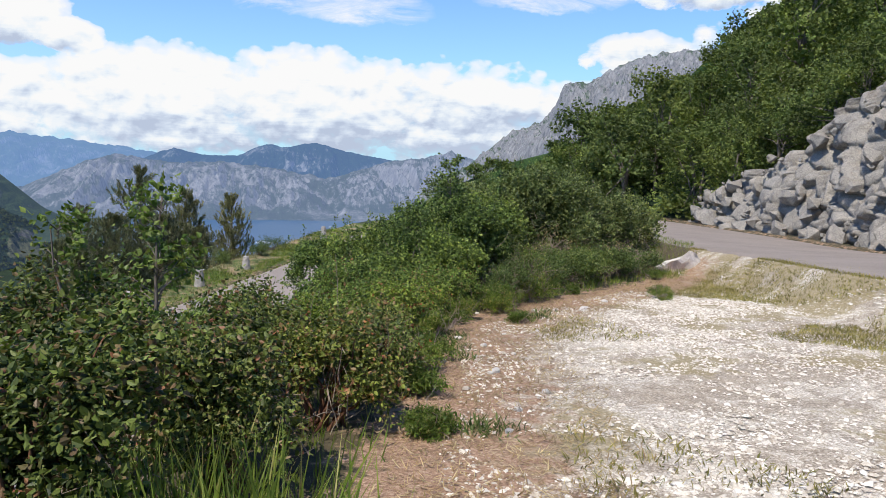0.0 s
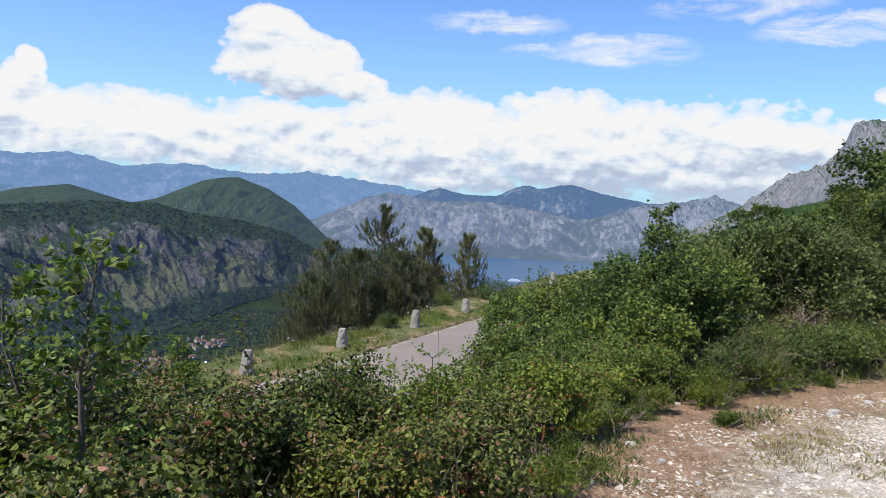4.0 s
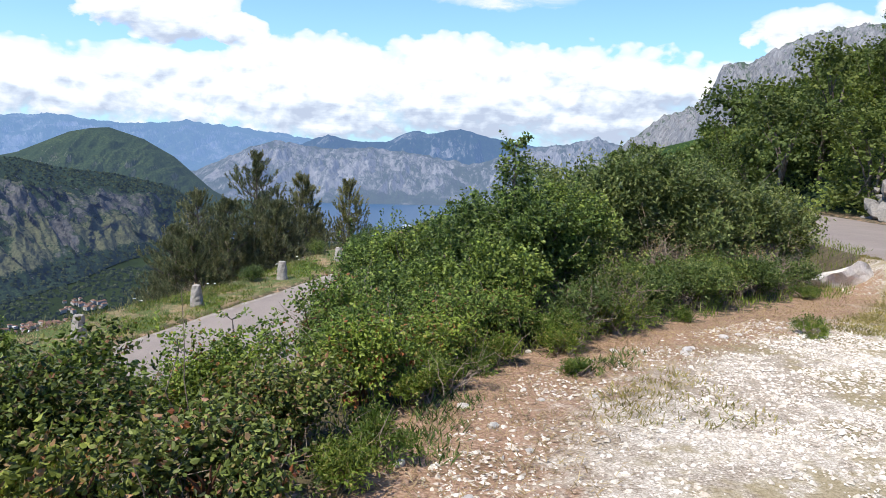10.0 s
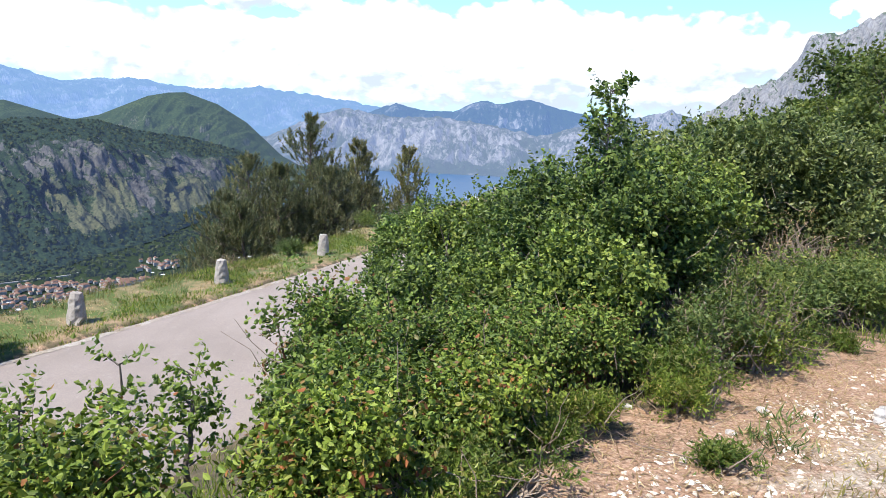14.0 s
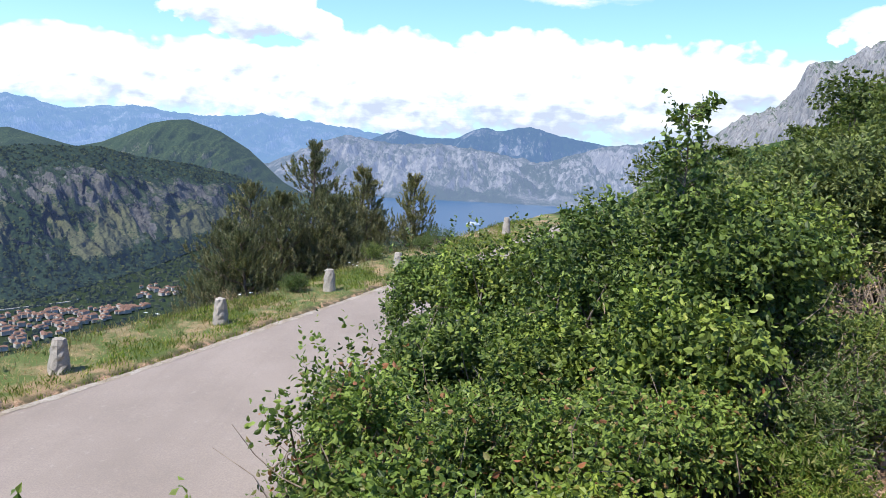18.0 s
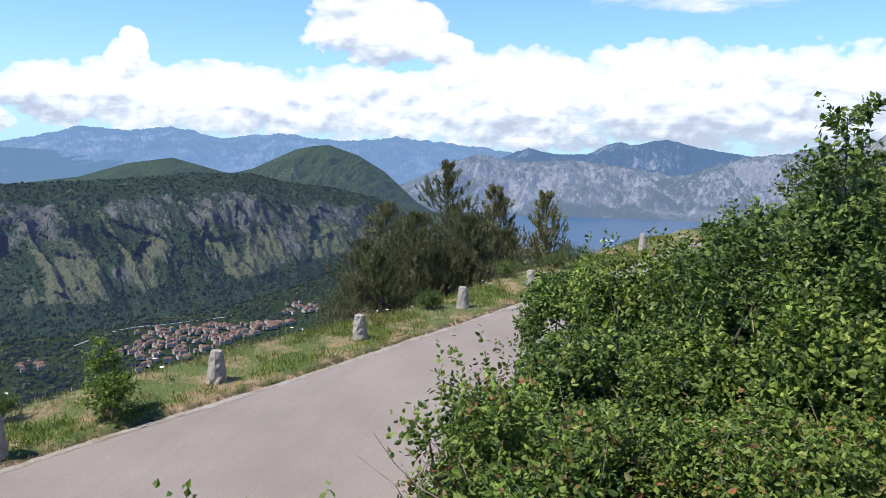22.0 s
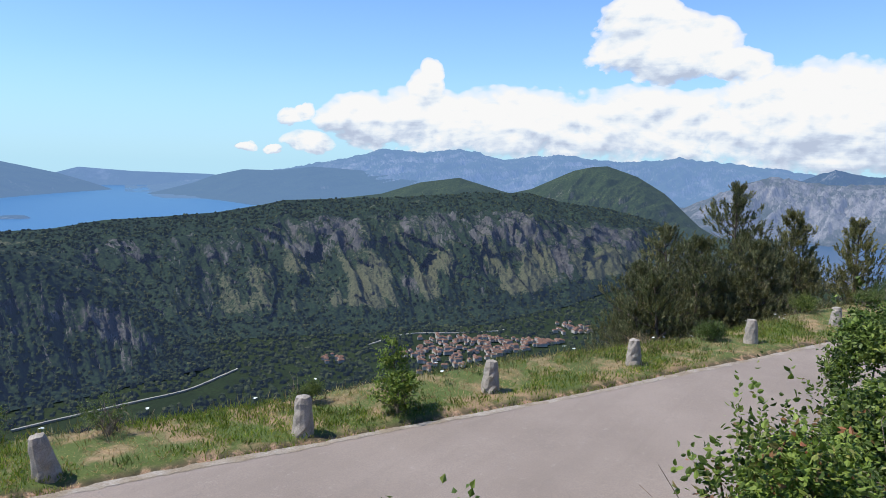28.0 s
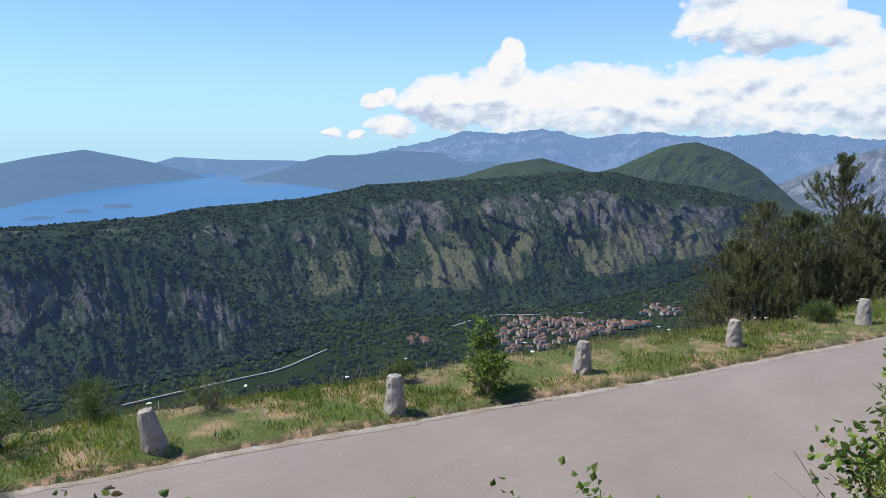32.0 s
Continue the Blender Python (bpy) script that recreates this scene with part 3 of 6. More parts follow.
def ridge(name, label, crest, crest_r, foot_r, foot_z, mat, rough=1.0, gully=1.0, seed=1, nu=420, nv=70, hump=1.0, cat="mountain", kind="structure", jag=0.0, face=None, crest_dry=0.0):
    """A mountain front: its crest by bearing and elevation, its foot at a distance and level."""
    ca, ce = np.array(crest).T
    az = np.linspace(ca[0], ca[-1], nu)
    el = np.interp(az, ca, ce)
    foot = np.interp(az, *np.array(foot_r).T) if isinstance(foot_r, (list, tuple)) else np.full(nu, float(foot_r))
    cr = np.interp(az, *np.array(crest_r).T) if isinstance(crest_r, (list, tuple)) else np.full(nu, float(crest_r))
    cr = np.maximum(cr, foot + 12)
    top = EYE.z + np.tan(np.radians(el)) * cr
    top = np.maximum(top, foot_z + 0.5)
    v = np.r_[np.linspace(0, 1, nv), 1.08, 1.3]
    A, V = np.meshgrid(az, v, indexing="ij")
    F, C, T = foot[:, None], cr[:, None], top[:, None]
    R = F + (C - F) * V
    span = np.maximum(T - foot_z, 1)
    S = np.radians(A) * R
    lim = np.clip(V, 0, 1)
    step = lim
    if face:
        S = np.radians(A) * C + 0.25 * (R - F)
    crease = 0 * A
    if face:
        # spurs and gullies: the steep part juts out or draws back along the hill
        crease = (0.6 * (1 - 2 * np.abs(wave(S / 13, lim * 5, seed=seed + 11, octaves=2)))
                  + 0.4 * (1 - 2 * np.abs(wave(S / 5, lim * 11, seed=seed + 12, octaves=3))))
        step = np.clip(lim + (0.075 * crease + 0.06 * wave(S / 60, R / 300, seed=seed + 21, octaves=2) + 0.025 * wave(S / 5, R / 20, seed=seed + 13, octaves=3)) * np.sin(np.pi * lim ** 0.8), 0, 1)
    base = foot_z + span * (np.interp(step, *face) if face else lim ** hump)
    base = np.where(V > 1, T - span * (V - 1) * 0.9, base)
    env = np.sin(np.pi * np.clip(V, 0, 1)) ** 0.7
    q = float(cr.mean()) / 1000
    g = 1 - np.abs(wave(S / (13 * q), R / (55 * q), seed=seed, octaves=4, gain=0.55))
    fine = wave(S / (3.2 * q), R / (5 * q), seed=seed + 7, octaves=4, gain=0.6)
    if face:
        g = 0.55 * g + 0.45 * (1 - np.abs(wave(S / 34, R / 80, seed=seed + 5, octaves=3)))
    Z = base + env * (gully * (g - 0.66) * 0.26 * span + rough * fine * 0.035 * span)
    Z = Z + jag * (np.abs(wave(S / (7 * q), R / (16 * q), seed=seed + 3, octaves=4, gain=0.6)) - 0.3) * np.clip(V * 1.3 - 0.2, 0, 1) ** 1.5
    Z = np.maximum(Z, foot_z - 0.3)
    a = np.radians(A)
    push = 0.0
    if face:
        # broken cliffs: blocks that stand forward or back, each with its own lean
        rng = np.random.RandomState(seed + 30)
        rise = (Z - foot_z) * 0.6
        push = (0.5 * facets(S, rise, rng, 32, 0.5)[0] + 0.65 * facets(S, rise, rng, 13, 0.8)[0]) * sstep(0.05, 0.2, lim) * (1 - sstep(0.62, 0.8, lim))
    P = np.stack([EYE.x + np.sin(a) * (R + push), EYE.y + np.cos(a) * (R + push), Z], -1).reshape(-1, 3)
    me = fast_mesh(name, P, grid_faces(*A.shape)[:, ::-1], [mat], True)
    band = sstep(0.26, 0.4, V) * (1 - sstep(0.6, 0.8, V)) * (0.3 + 0.7 * sstep(-62, -52, A))
    bare = np.clip(band * (0.2 + 3.4 * (g - 0.68) + 0.9 * fine), 0, 1)
    dry = 0 * bare
    if face:
        patchy = wave(S / 22, lim * 6, seed=seed + 14, octaves=4, gain=0.65)
        left = 1.0 if crest_dry else 0.0
        ledge = sstep(0.4, 0.5, step) * (1 - sstep(0.64, 0.74, step))
        low = sstep(0.1, 0.18, step) * (1 - sstep(0.36, 0.5, step))
        # cliffs under the brow and in the gullies, dry fans on the spurs below them
        bare = np.clip(ledge * sstep(-0.5, 0.2, patchy + 0.4 * fine) + low * sstep(0.0, 0.6, -crease + 0.5 * patchy), 0, 1) * np.maximum(0.25 + 0.75 * sstep(-66, -50, A), 0.8 * left)
        dry = np.clip(low * sstep(-0.1, 0.55, 0.8 * crease + 0.9 * patchy) + 0.5 * ledge * sstep(0.2, 0.6, crease), 0, 1) * (0.12 + 0.88 * sstep(-62, -44, A))
        dry = np.maximum(dry, crest_dry * sstep(0.88, 0.95, lim))
        dry = np.maximum(dry, 0.7 * sstep(0.78, 0.84, step) * sstep(0.35, 0.7, wave(S / 40, R / 40, seed=seed + 16, octaves=3)))
    at = me.attributes.new("bare", "FLOAT", "POINT")
    at.data.foreach_set("value", bare.astype(np.float32).ravel())
    at = me.attributes.new("dry", "FLOAT", "POINT")
    at.data.foreach_set("value", dry.astype(np.float32).ravel())
    FACES[name] = (P, V.ravel(), np.maximum(bare, dry).ravel())
    return tagged(new(name, me), label, cat, kind=kind)


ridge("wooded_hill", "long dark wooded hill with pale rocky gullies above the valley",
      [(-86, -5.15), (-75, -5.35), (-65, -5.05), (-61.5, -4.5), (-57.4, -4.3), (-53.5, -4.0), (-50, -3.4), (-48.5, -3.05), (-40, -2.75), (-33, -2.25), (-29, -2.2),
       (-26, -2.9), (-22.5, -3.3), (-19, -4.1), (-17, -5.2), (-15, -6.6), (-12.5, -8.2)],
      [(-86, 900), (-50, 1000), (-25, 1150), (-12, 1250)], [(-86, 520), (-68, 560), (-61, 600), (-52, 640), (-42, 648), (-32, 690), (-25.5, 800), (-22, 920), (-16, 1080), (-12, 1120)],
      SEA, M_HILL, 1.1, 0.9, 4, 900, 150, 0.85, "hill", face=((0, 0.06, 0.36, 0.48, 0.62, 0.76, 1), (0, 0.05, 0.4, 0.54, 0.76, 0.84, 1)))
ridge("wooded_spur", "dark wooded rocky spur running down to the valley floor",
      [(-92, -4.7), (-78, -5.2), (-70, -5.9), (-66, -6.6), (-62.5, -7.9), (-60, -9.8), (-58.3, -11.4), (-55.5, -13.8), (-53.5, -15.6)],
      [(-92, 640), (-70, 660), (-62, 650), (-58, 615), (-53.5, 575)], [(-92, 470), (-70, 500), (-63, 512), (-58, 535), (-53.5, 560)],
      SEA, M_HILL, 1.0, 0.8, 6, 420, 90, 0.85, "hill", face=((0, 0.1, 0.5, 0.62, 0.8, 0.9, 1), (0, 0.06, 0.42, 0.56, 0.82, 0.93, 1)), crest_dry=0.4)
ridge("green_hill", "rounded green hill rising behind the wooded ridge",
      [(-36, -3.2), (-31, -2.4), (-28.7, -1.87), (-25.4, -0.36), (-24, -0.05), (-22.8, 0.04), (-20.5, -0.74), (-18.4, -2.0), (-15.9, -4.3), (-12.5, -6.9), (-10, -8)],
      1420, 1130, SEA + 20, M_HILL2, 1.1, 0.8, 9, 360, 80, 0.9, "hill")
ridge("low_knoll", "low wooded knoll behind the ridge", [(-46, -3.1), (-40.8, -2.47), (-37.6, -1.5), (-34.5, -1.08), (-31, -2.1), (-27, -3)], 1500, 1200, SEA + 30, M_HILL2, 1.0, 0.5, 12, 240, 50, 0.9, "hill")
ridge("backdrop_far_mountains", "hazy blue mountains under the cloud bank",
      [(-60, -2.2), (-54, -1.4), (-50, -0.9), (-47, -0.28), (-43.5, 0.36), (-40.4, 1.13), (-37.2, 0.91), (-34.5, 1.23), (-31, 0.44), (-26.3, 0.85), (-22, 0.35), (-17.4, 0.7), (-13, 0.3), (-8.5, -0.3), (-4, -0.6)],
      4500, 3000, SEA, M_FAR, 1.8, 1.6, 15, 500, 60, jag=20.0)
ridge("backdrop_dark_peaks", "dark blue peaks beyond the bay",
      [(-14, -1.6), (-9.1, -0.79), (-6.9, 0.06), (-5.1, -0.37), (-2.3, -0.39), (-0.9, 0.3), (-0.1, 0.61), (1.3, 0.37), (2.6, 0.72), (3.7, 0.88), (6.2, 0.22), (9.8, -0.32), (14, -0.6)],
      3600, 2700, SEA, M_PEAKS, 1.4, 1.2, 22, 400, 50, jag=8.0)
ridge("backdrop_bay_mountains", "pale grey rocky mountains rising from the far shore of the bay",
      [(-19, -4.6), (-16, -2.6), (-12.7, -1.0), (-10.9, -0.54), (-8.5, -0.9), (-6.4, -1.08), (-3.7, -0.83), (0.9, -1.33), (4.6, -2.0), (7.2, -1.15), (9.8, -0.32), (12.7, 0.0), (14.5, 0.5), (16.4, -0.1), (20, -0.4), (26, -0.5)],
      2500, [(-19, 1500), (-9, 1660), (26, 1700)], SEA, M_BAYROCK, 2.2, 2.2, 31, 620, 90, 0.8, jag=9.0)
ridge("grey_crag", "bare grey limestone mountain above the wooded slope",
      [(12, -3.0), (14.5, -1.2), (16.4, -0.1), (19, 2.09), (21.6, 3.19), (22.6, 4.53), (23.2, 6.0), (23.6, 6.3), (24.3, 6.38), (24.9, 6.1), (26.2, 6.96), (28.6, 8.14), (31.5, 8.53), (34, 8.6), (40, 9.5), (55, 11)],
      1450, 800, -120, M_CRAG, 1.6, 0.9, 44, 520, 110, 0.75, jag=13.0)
ridge("wooded_slope", "steep green wooded mountainside behind the thicket",
      [(11, -4.5), (13, -3.2), (15.5, -1.9), (19.3, -0.1), (23.8, 1.2), (27.8, 4.1), (32.4, 6.2), (34.2, 8.2), (38, 11), (46, 15), (70, 20)],
      190, 75, -30, M_SLOPE, 0.5, 0.25, 61, 260, 60, 0.9, "hillside")
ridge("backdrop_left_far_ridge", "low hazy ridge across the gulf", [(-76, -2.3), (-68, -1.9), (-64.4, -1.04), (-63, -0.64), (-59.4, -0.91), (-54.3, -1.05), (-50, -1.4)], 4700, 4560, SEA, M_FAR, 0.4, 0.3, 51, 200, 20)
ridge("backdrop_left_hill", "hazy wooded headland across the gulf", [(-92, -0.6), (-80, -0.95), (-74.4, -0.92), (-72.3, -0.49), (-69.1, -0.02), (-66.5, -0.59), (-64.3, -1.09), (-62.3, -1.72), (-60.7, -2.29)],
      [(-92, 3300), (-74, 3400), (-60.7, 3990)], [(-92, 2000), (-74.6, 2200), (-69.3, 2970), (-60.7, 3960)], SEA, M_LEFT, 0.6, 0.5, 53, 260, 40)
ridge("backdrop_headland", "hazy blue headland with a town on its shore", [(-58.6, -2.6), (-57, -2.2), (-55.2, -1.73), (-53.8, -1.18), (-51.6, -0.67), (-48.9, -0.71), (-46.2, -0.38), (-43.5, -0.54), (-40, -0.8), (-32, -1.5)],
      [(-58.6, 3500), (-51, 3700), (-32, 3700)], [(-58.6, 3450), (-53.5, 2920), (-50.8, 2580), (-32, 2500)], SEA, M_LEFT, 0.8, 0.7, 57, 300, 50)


def water(name, label, az0, az1, r0, r1, mat):
    az, r = np.linspace(az0, az1, 60), np.geomspace(r0, r1, 24)
    A, R = np.meshgrid(np.radians(az), r, indexing="ij")
    P = np.stack([EYE.x + np.sin(A) * R, EYE.y + np.cos(A) * R, SEA + 1.2 + 0 * R], -1).reshape(-1, 3)
    tagged(new(name, fast_mesh(name, P, grid_faces(60, 24)[:, ::-1], [mat])), label, "water", kind="structure")


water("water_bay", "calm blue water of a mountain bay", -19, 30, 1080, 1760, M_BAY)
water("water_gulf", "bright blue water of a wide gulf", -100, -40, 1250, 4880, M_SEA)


# ---- clouds ----
def build_clouds():
    """A far dome that carries the cloud bank; its map is bearing and elevation in degrees."""
    az, el = np.linspace(-118, 80, 100), np.linspace(-3, 60, 40)
    A, V = np.meshgrid(az, el, indexing="ij")
    a, e, R = np.radians(A), np.radians(V), 4870.0
    P = np.stack([EYE.x + np.sin(a) * np.cos(e) * R, EYE.y + np.cos(a) * np.cos(e) * R, EYE.z + np.sin(e) * R], -1).reshape(-1, 3)
    F = grid_faces(*A.shape)
    me = fast_mesh("backdrop_clouds", P, F, [], True)
    uv = me.uv_layers.new(name="bearing")
    flat = np.stack([A.ravel(), V.ravel()], -1)[F.ravel()].astype(np.float32)
    uv.data.foreach_set("uv", flat.ravel())
    k = Mat("clouds")
    c = k.coord("UV")
    sep = k.n("ShaderNodeSeparateXYZ")
    k.link(c, sep.inputs[0])
    u0, v0 = sep.outputs[0], sep.outputs[1]
    sc = k.coord("UV", (0.16, 0.24, 1))

    def heap(du, dv):
        """Heaped relief of the cloud tops, at a place shifted by some degrees."""
        q = k.n("ShaderNodeMapping")
        q.inputs["Location"].default_value = (du * 0.16, dv * 0.24, 0)
        k.link(sc, q.inputs["Vector"])
        q = q.outputs[0]
        soft = k.noise(2.2, 8, 0.58, q, 0.25)
        lump = k.voronoi(3.6, k.mix(0.12, q, k.n_color(3.0, q)), "SMOOTH_F1")
        knob = k.voronoi(9.0, k.mix(0.06, q, k.n_color(7.0, q)), "SMOOTH_F1")
        out = k.math("ADD", k.math("MULTIPLY", soft, 0.9), k.math("MULTIPLY", lump, -0.38))
        return k.math("ADD", out, k.math("MULTIPLY", knob, -0.2)), soft

    h0, n1 = heap(0, 0)
    h1, _ = heap(-0.35, 0.7)
    n2 = k.noise(0.8, 3, 0.5, sc, 0.3)
    warp = k.math("MULTIPLY", k.math("SUBTRACT", n2, 0.5), 2.4)
    warp2 = k.math("MULTIPLY", k.math("SUBTRACT", n1, 0.5), 2.2)
    u = k.math("ADD", u0, warp)
    v = k.math("ADD", v0, warp2)
    field, shade = None, None
    for bu, bv, ru, rv, weight in CLOUDS:
        x = k.math("DIVIDE", k.math("SUBTRACT", u, bu), ru)
        y = k.math("DIVIDE", k.math("SUBTRACT", v, bv), rv)
        q = k.math("SUBTRACT", 1.0, k.math("ADD", k.math("MULTIPLY", x, x), k.math("MULTIPLY", y, y)))
        q = k.math("ADD", k.math("MULTIPLY", k.math("MAXIMUM", q, 0.0), weight), k.math("MINIMUM", k.math("MAXIMUM", q, -1.6), 0.0))
        sh = k.math("MINIMUM", k.math("MAXIMUM", k.math("ADD", k.math("MULTIPLY", y, 0.6), 0.45), 0.0), 1.0)
        w = k.math("ADD", k.math("MAXIMUM", q, 0.0), 0.002)
        if field is None:
            field, shade, total = q, k.math("MULTIPLY", w, sh), w
        else:
            shade = k.math("ADD", shade, k.math("MULTIPLY", w, sh))
            total = k.math("ADD", total, w)
            field = k.math("MAXIMUM", field, q)
    shade = k.math("DIVIDE", shade, total)
    dens = k.math("ADD", field, k.math("MULTIPLY", k.math("SUBTRACT", h0, 0.22), 1.7))
    alpha = k.ramp(dens, (0.0, 0.0), (0.12, 0.6), (0.4, 1.0))
    # thin streaks high up
    thin, fibre = None, k.noise(1.0, 8, 0.68, k.coord("UV", (0.13, 0.55, 1)), 1.2)
    for bu, bv, ru, rv, weight in WISPS:
        x = k.math("DIVIDE", k.math("SUBTRACT", u, bu), ru)
        y = k.math("DIVIDE", k.math("SUBTRACT", v, bv), rv)
        q = k.math("SUBTRACT", 1.0, k.math("ADD", k.math("MULTIPLY", x, x), k.math("MULTIPLY", y, y)))
        q = k.math("MULTIPLY", k.math("MAXIMUM", q, 0.0), weight)
        thin = q if thin is None else k.math("MAXIMUM", thin, q)
    thin = k.math("MULTIPLY", k.ramp(thin, (0.0, 0.0), (0.6, 1.0)), k.ramp(fibre, (0.34, 0.0), (0.7, 1.0)))
    alpha = k.math("MAXIMUM", alpha, thin)
    # painted sunlit tops and shaded blue-grey undersides, long grey layers in the bank
    relief = k.math("SUBTRACT", h0, h1)
    layers = k.noise(1.0, 6, 0.6, k.coord("UV", (0.06, 0.42, 1)), 0.6)
    lit = k.math("ADD", k.math("MULTIPLY", relief, 0.95), k.math("ADD", k.math("MULTIPLY", shade, 0.85), 0.02))
    lit = k.math("ADD", lit, k.math("MULTIPLY", k.math("SUBTRACT", layers, 0.5), 1.2))
    lit = k.math("ADD", lit, k.math("MULTIPLY", k.math("SUBTRACT", n2, 0.5), 0.6))
    lit = k.math("MAXIMUM", lit, thin)
    tint = k.ramp(lit, (0.0, (0.52, 0.6, 0.76)), (0.16, (0.68, 0.77, 0.91)), (0.32, (0.88, 0.94, 1.0)), (0.48, (1.0, 1.0, 1.0)))
    em = k.n("ShaderNodeEmission")
    k.link(tint, em.inputs[0])
    em.inputs[1].default_value = 0.88
    clear = k.n("ShaderNodeBsdfTransparent")
    mx = k.n("ShaderNodeMixShader")
    # pale haze low over the horizon, painted on the dome as a glow
    hz = k.n("ShaderNodeEmission")
    hz.inputs[0].default_value = (0.49, 0.8, 0.98, 1)
    hz.inputs[1].default_value = 0.88
    low = k.n("ShaderNodeMixShader")
    k.link(k.ramp(k.math("DIVIDE", v0, 30.0), (0.0, 0.95), (0.1, 0.74), (0.26, 0.3), (0.5, 0.08), (0.8, 0.0)), low.inputs[0])
    k.link(clear.outputs[0], low.inputs[1]), k.link(hz.outputs[0], low.inputs[2])
    k.link(alpha, mx.inputs[0]), k.link(low.outputs[0], mx.inputs[1]), k.link(em.outputs[0], mx.inputs[2])
    k.link(mx.outputs[0], k.out.inputs[0])
    me.materials.append(k.m)
    tagged(new("backdrop_clouds", me), "white cumulus bank with grey undersides over blue sky", "clouds", kind="structure")


# bearing, elevation, half width, half height, weight
CLOUDS = [(-18.7, 8.9, 5.5, 2.9, 1.5), (-20.7, 11.2, 3.1, 2.1, 1.5), (-14.0, 7.7, 2.8, 1.4, 1.2),
          (-37.2, 5.6, 1.7, 2.0, 1.1), (-36.7, 7.2, 1.0, 1.1, 1.1), (-42, 3.4, 3.8, 2.3, 1.0), (-37.5, 3.6, 4.8, 2.7, 1.0), (-30, 3.2, 8, 3.1, 1.0), (-20, 3.2, 9, 3.1, 1.0),
          (-8, 3.6, 9, 4.3, 0.95), (4, 3.8, 10, 4.7, 0.9), (15, 3.6, 9, 4.4, 0.85), (25, 3.5, 8, 2.9, 0.8),
          (28.5, 8.5, 4.6, 1.6, 0.95), (34, 12.6, 8, 1.2, 0.7),
          (-47.7, 3.4, 1.3, 0.75, 0.9), (-46.6, 3.9, 0.8, 0.6, 0.8), (-51.3, 1.25, 0.95, 0.36, 0.9), (-49.2, 1.05, 0.8, 0.26, 0.9), (-46.5, 1.6, 2.2, 0.9, 0.8),
          (46, 9, 14, 4, 0.8), (60, 22, 14, 4, 0.6)]
WISPS = [(7, 11.2, 6.0, 1.3, 1.2), (0.3, 11.0, 3.0, 0.7, 0.9), (22.2, 12.4, 7, 1.2, 1.1), (-3, 13.0, 6, 0.9, 0.7), (15, 14.2, 7, 1.0, 0.8)]
build_clouds()


# ---- plants: helpers ----
def unit(a):
    return a / np.maximum(np.linalg.norm(a, axis=-1, keepdims=True), 1e-9)


def leaf_quads(base, axis, side, length, width, fold=0.25):
    """Folded pointed leaves as quads: arrays of bases, axes and sides."""
    up = unit(np.cross(axis, side))
    L, W = length[:, None], width[:, None]
    tip = base + axis * L + up * (-0.12 * L)
    mid = base + axis * L * 0.45
    a, b = mid + side * W + up * W * fold, mid - side * W + up * W * fold
    V = np.stack([base, a, tip, b], 1).reshape(-1, 3)
    return V, np.arange(len(V)).reshape(-1, 4)


def leaf_ovals(base, axis, side, length, width, fold=0.25):
    """Rounder folded leaves with a stalk end, two shoulders and a tip."""
    up = unit(np.cross(axis, side))
    L, W = length[:, None], width[:, None]
    rows = [base]
    for f, w, d in ((0.28, 0.85, 0.0), (0.66, 0.82, -0.05)):
        rows.append(base + axis * L * f + side * W * w + up * (W * fold + d * L))
    rows.append(base + axis * L + up * (-0.16 * L))
    for f, w, d in ((0.66, 0.82, -0.05), (0.28, 0.85, 0.0)):
        rows.append(base + axis * L * f - side * W * w + up * (W * fold + d * L))
    V = np.stack(rows, 1).reshape(-1, 3)
    i = np.arange(len(V)).reshape(-1, 6)
    return V, np.concatenate([i[:, [0, 1, 2, 3]], i[:, [0, 3, 4, 5]]])


def sprigs(rng, P, D, per, length, size, droop=0.25, slim=0.34, oval=False):
    """Leafy shoots: several leaves set along each shoot."""
    n = len(P)
    j = np.tile(np.arange(per), n)
    p, d = np.repeat(P, per, 0), np.repeat(unit(D), per, 0)
    ref = unit(rng.normal(size=(n * per, 3)))
    out = unit(np.cross(d, ref))
    base = p + d * (length * (j / max(per - 1, 1)))[:, None] * rng.uniform(0.7, 1.2, (n * per, 1))
    ax = unit(out * 0.9 + d * 0.55 + np.array((0, 0, -droop)) + rng.normal(0, 0.15, (n * per, 3)))
    flat = unit(np.array((-0.25, -0.2, 1.0)) + 0.9 * rng.normal(size=(n * per, 3)))
    side = unit(np.cross(ax, flat))
    L = size * rng.uniform(0.6, 1.25, n * per)
    return (leaf_ovals if oval else leaf_quads)(base, ax, side, L, L * slim * rng.uniform(0.8, 1.2, n * per))


def tube(pts, radii, sides=5):
    pts, radii = np.asarray(pts, float), np.asarray(radii, float)
    t = unit(np.gradient(pts, axis=0))
    ref = np.array((0.31, 0.2, 0.93)) if abs(t[0][2]) < 0.9 else np.array((1.0, 0.1, 0))
    a = unit(np.cross(t, ref))
    b = np.cross(t, a)
    th = np.linspace(0, 2 * np.pi, sides, endpoint=False)
    V = pts[:, None] + radii[:, None, None] * (np.cos(th)[None, :, None] * a[:, None] + np.sin(th)[None, :, None] * b[:, None])
    i = np.arange(len(pts) * sides).reshape(len(pts), sides)
    F = np.stack([i[:-1], np.roll(i, -1, 1)[:-1], np.roll(i, -1, 1)[1:], i[1:]], -1).reshape(-1, 4)
    return V.reshape(-1, 3), F


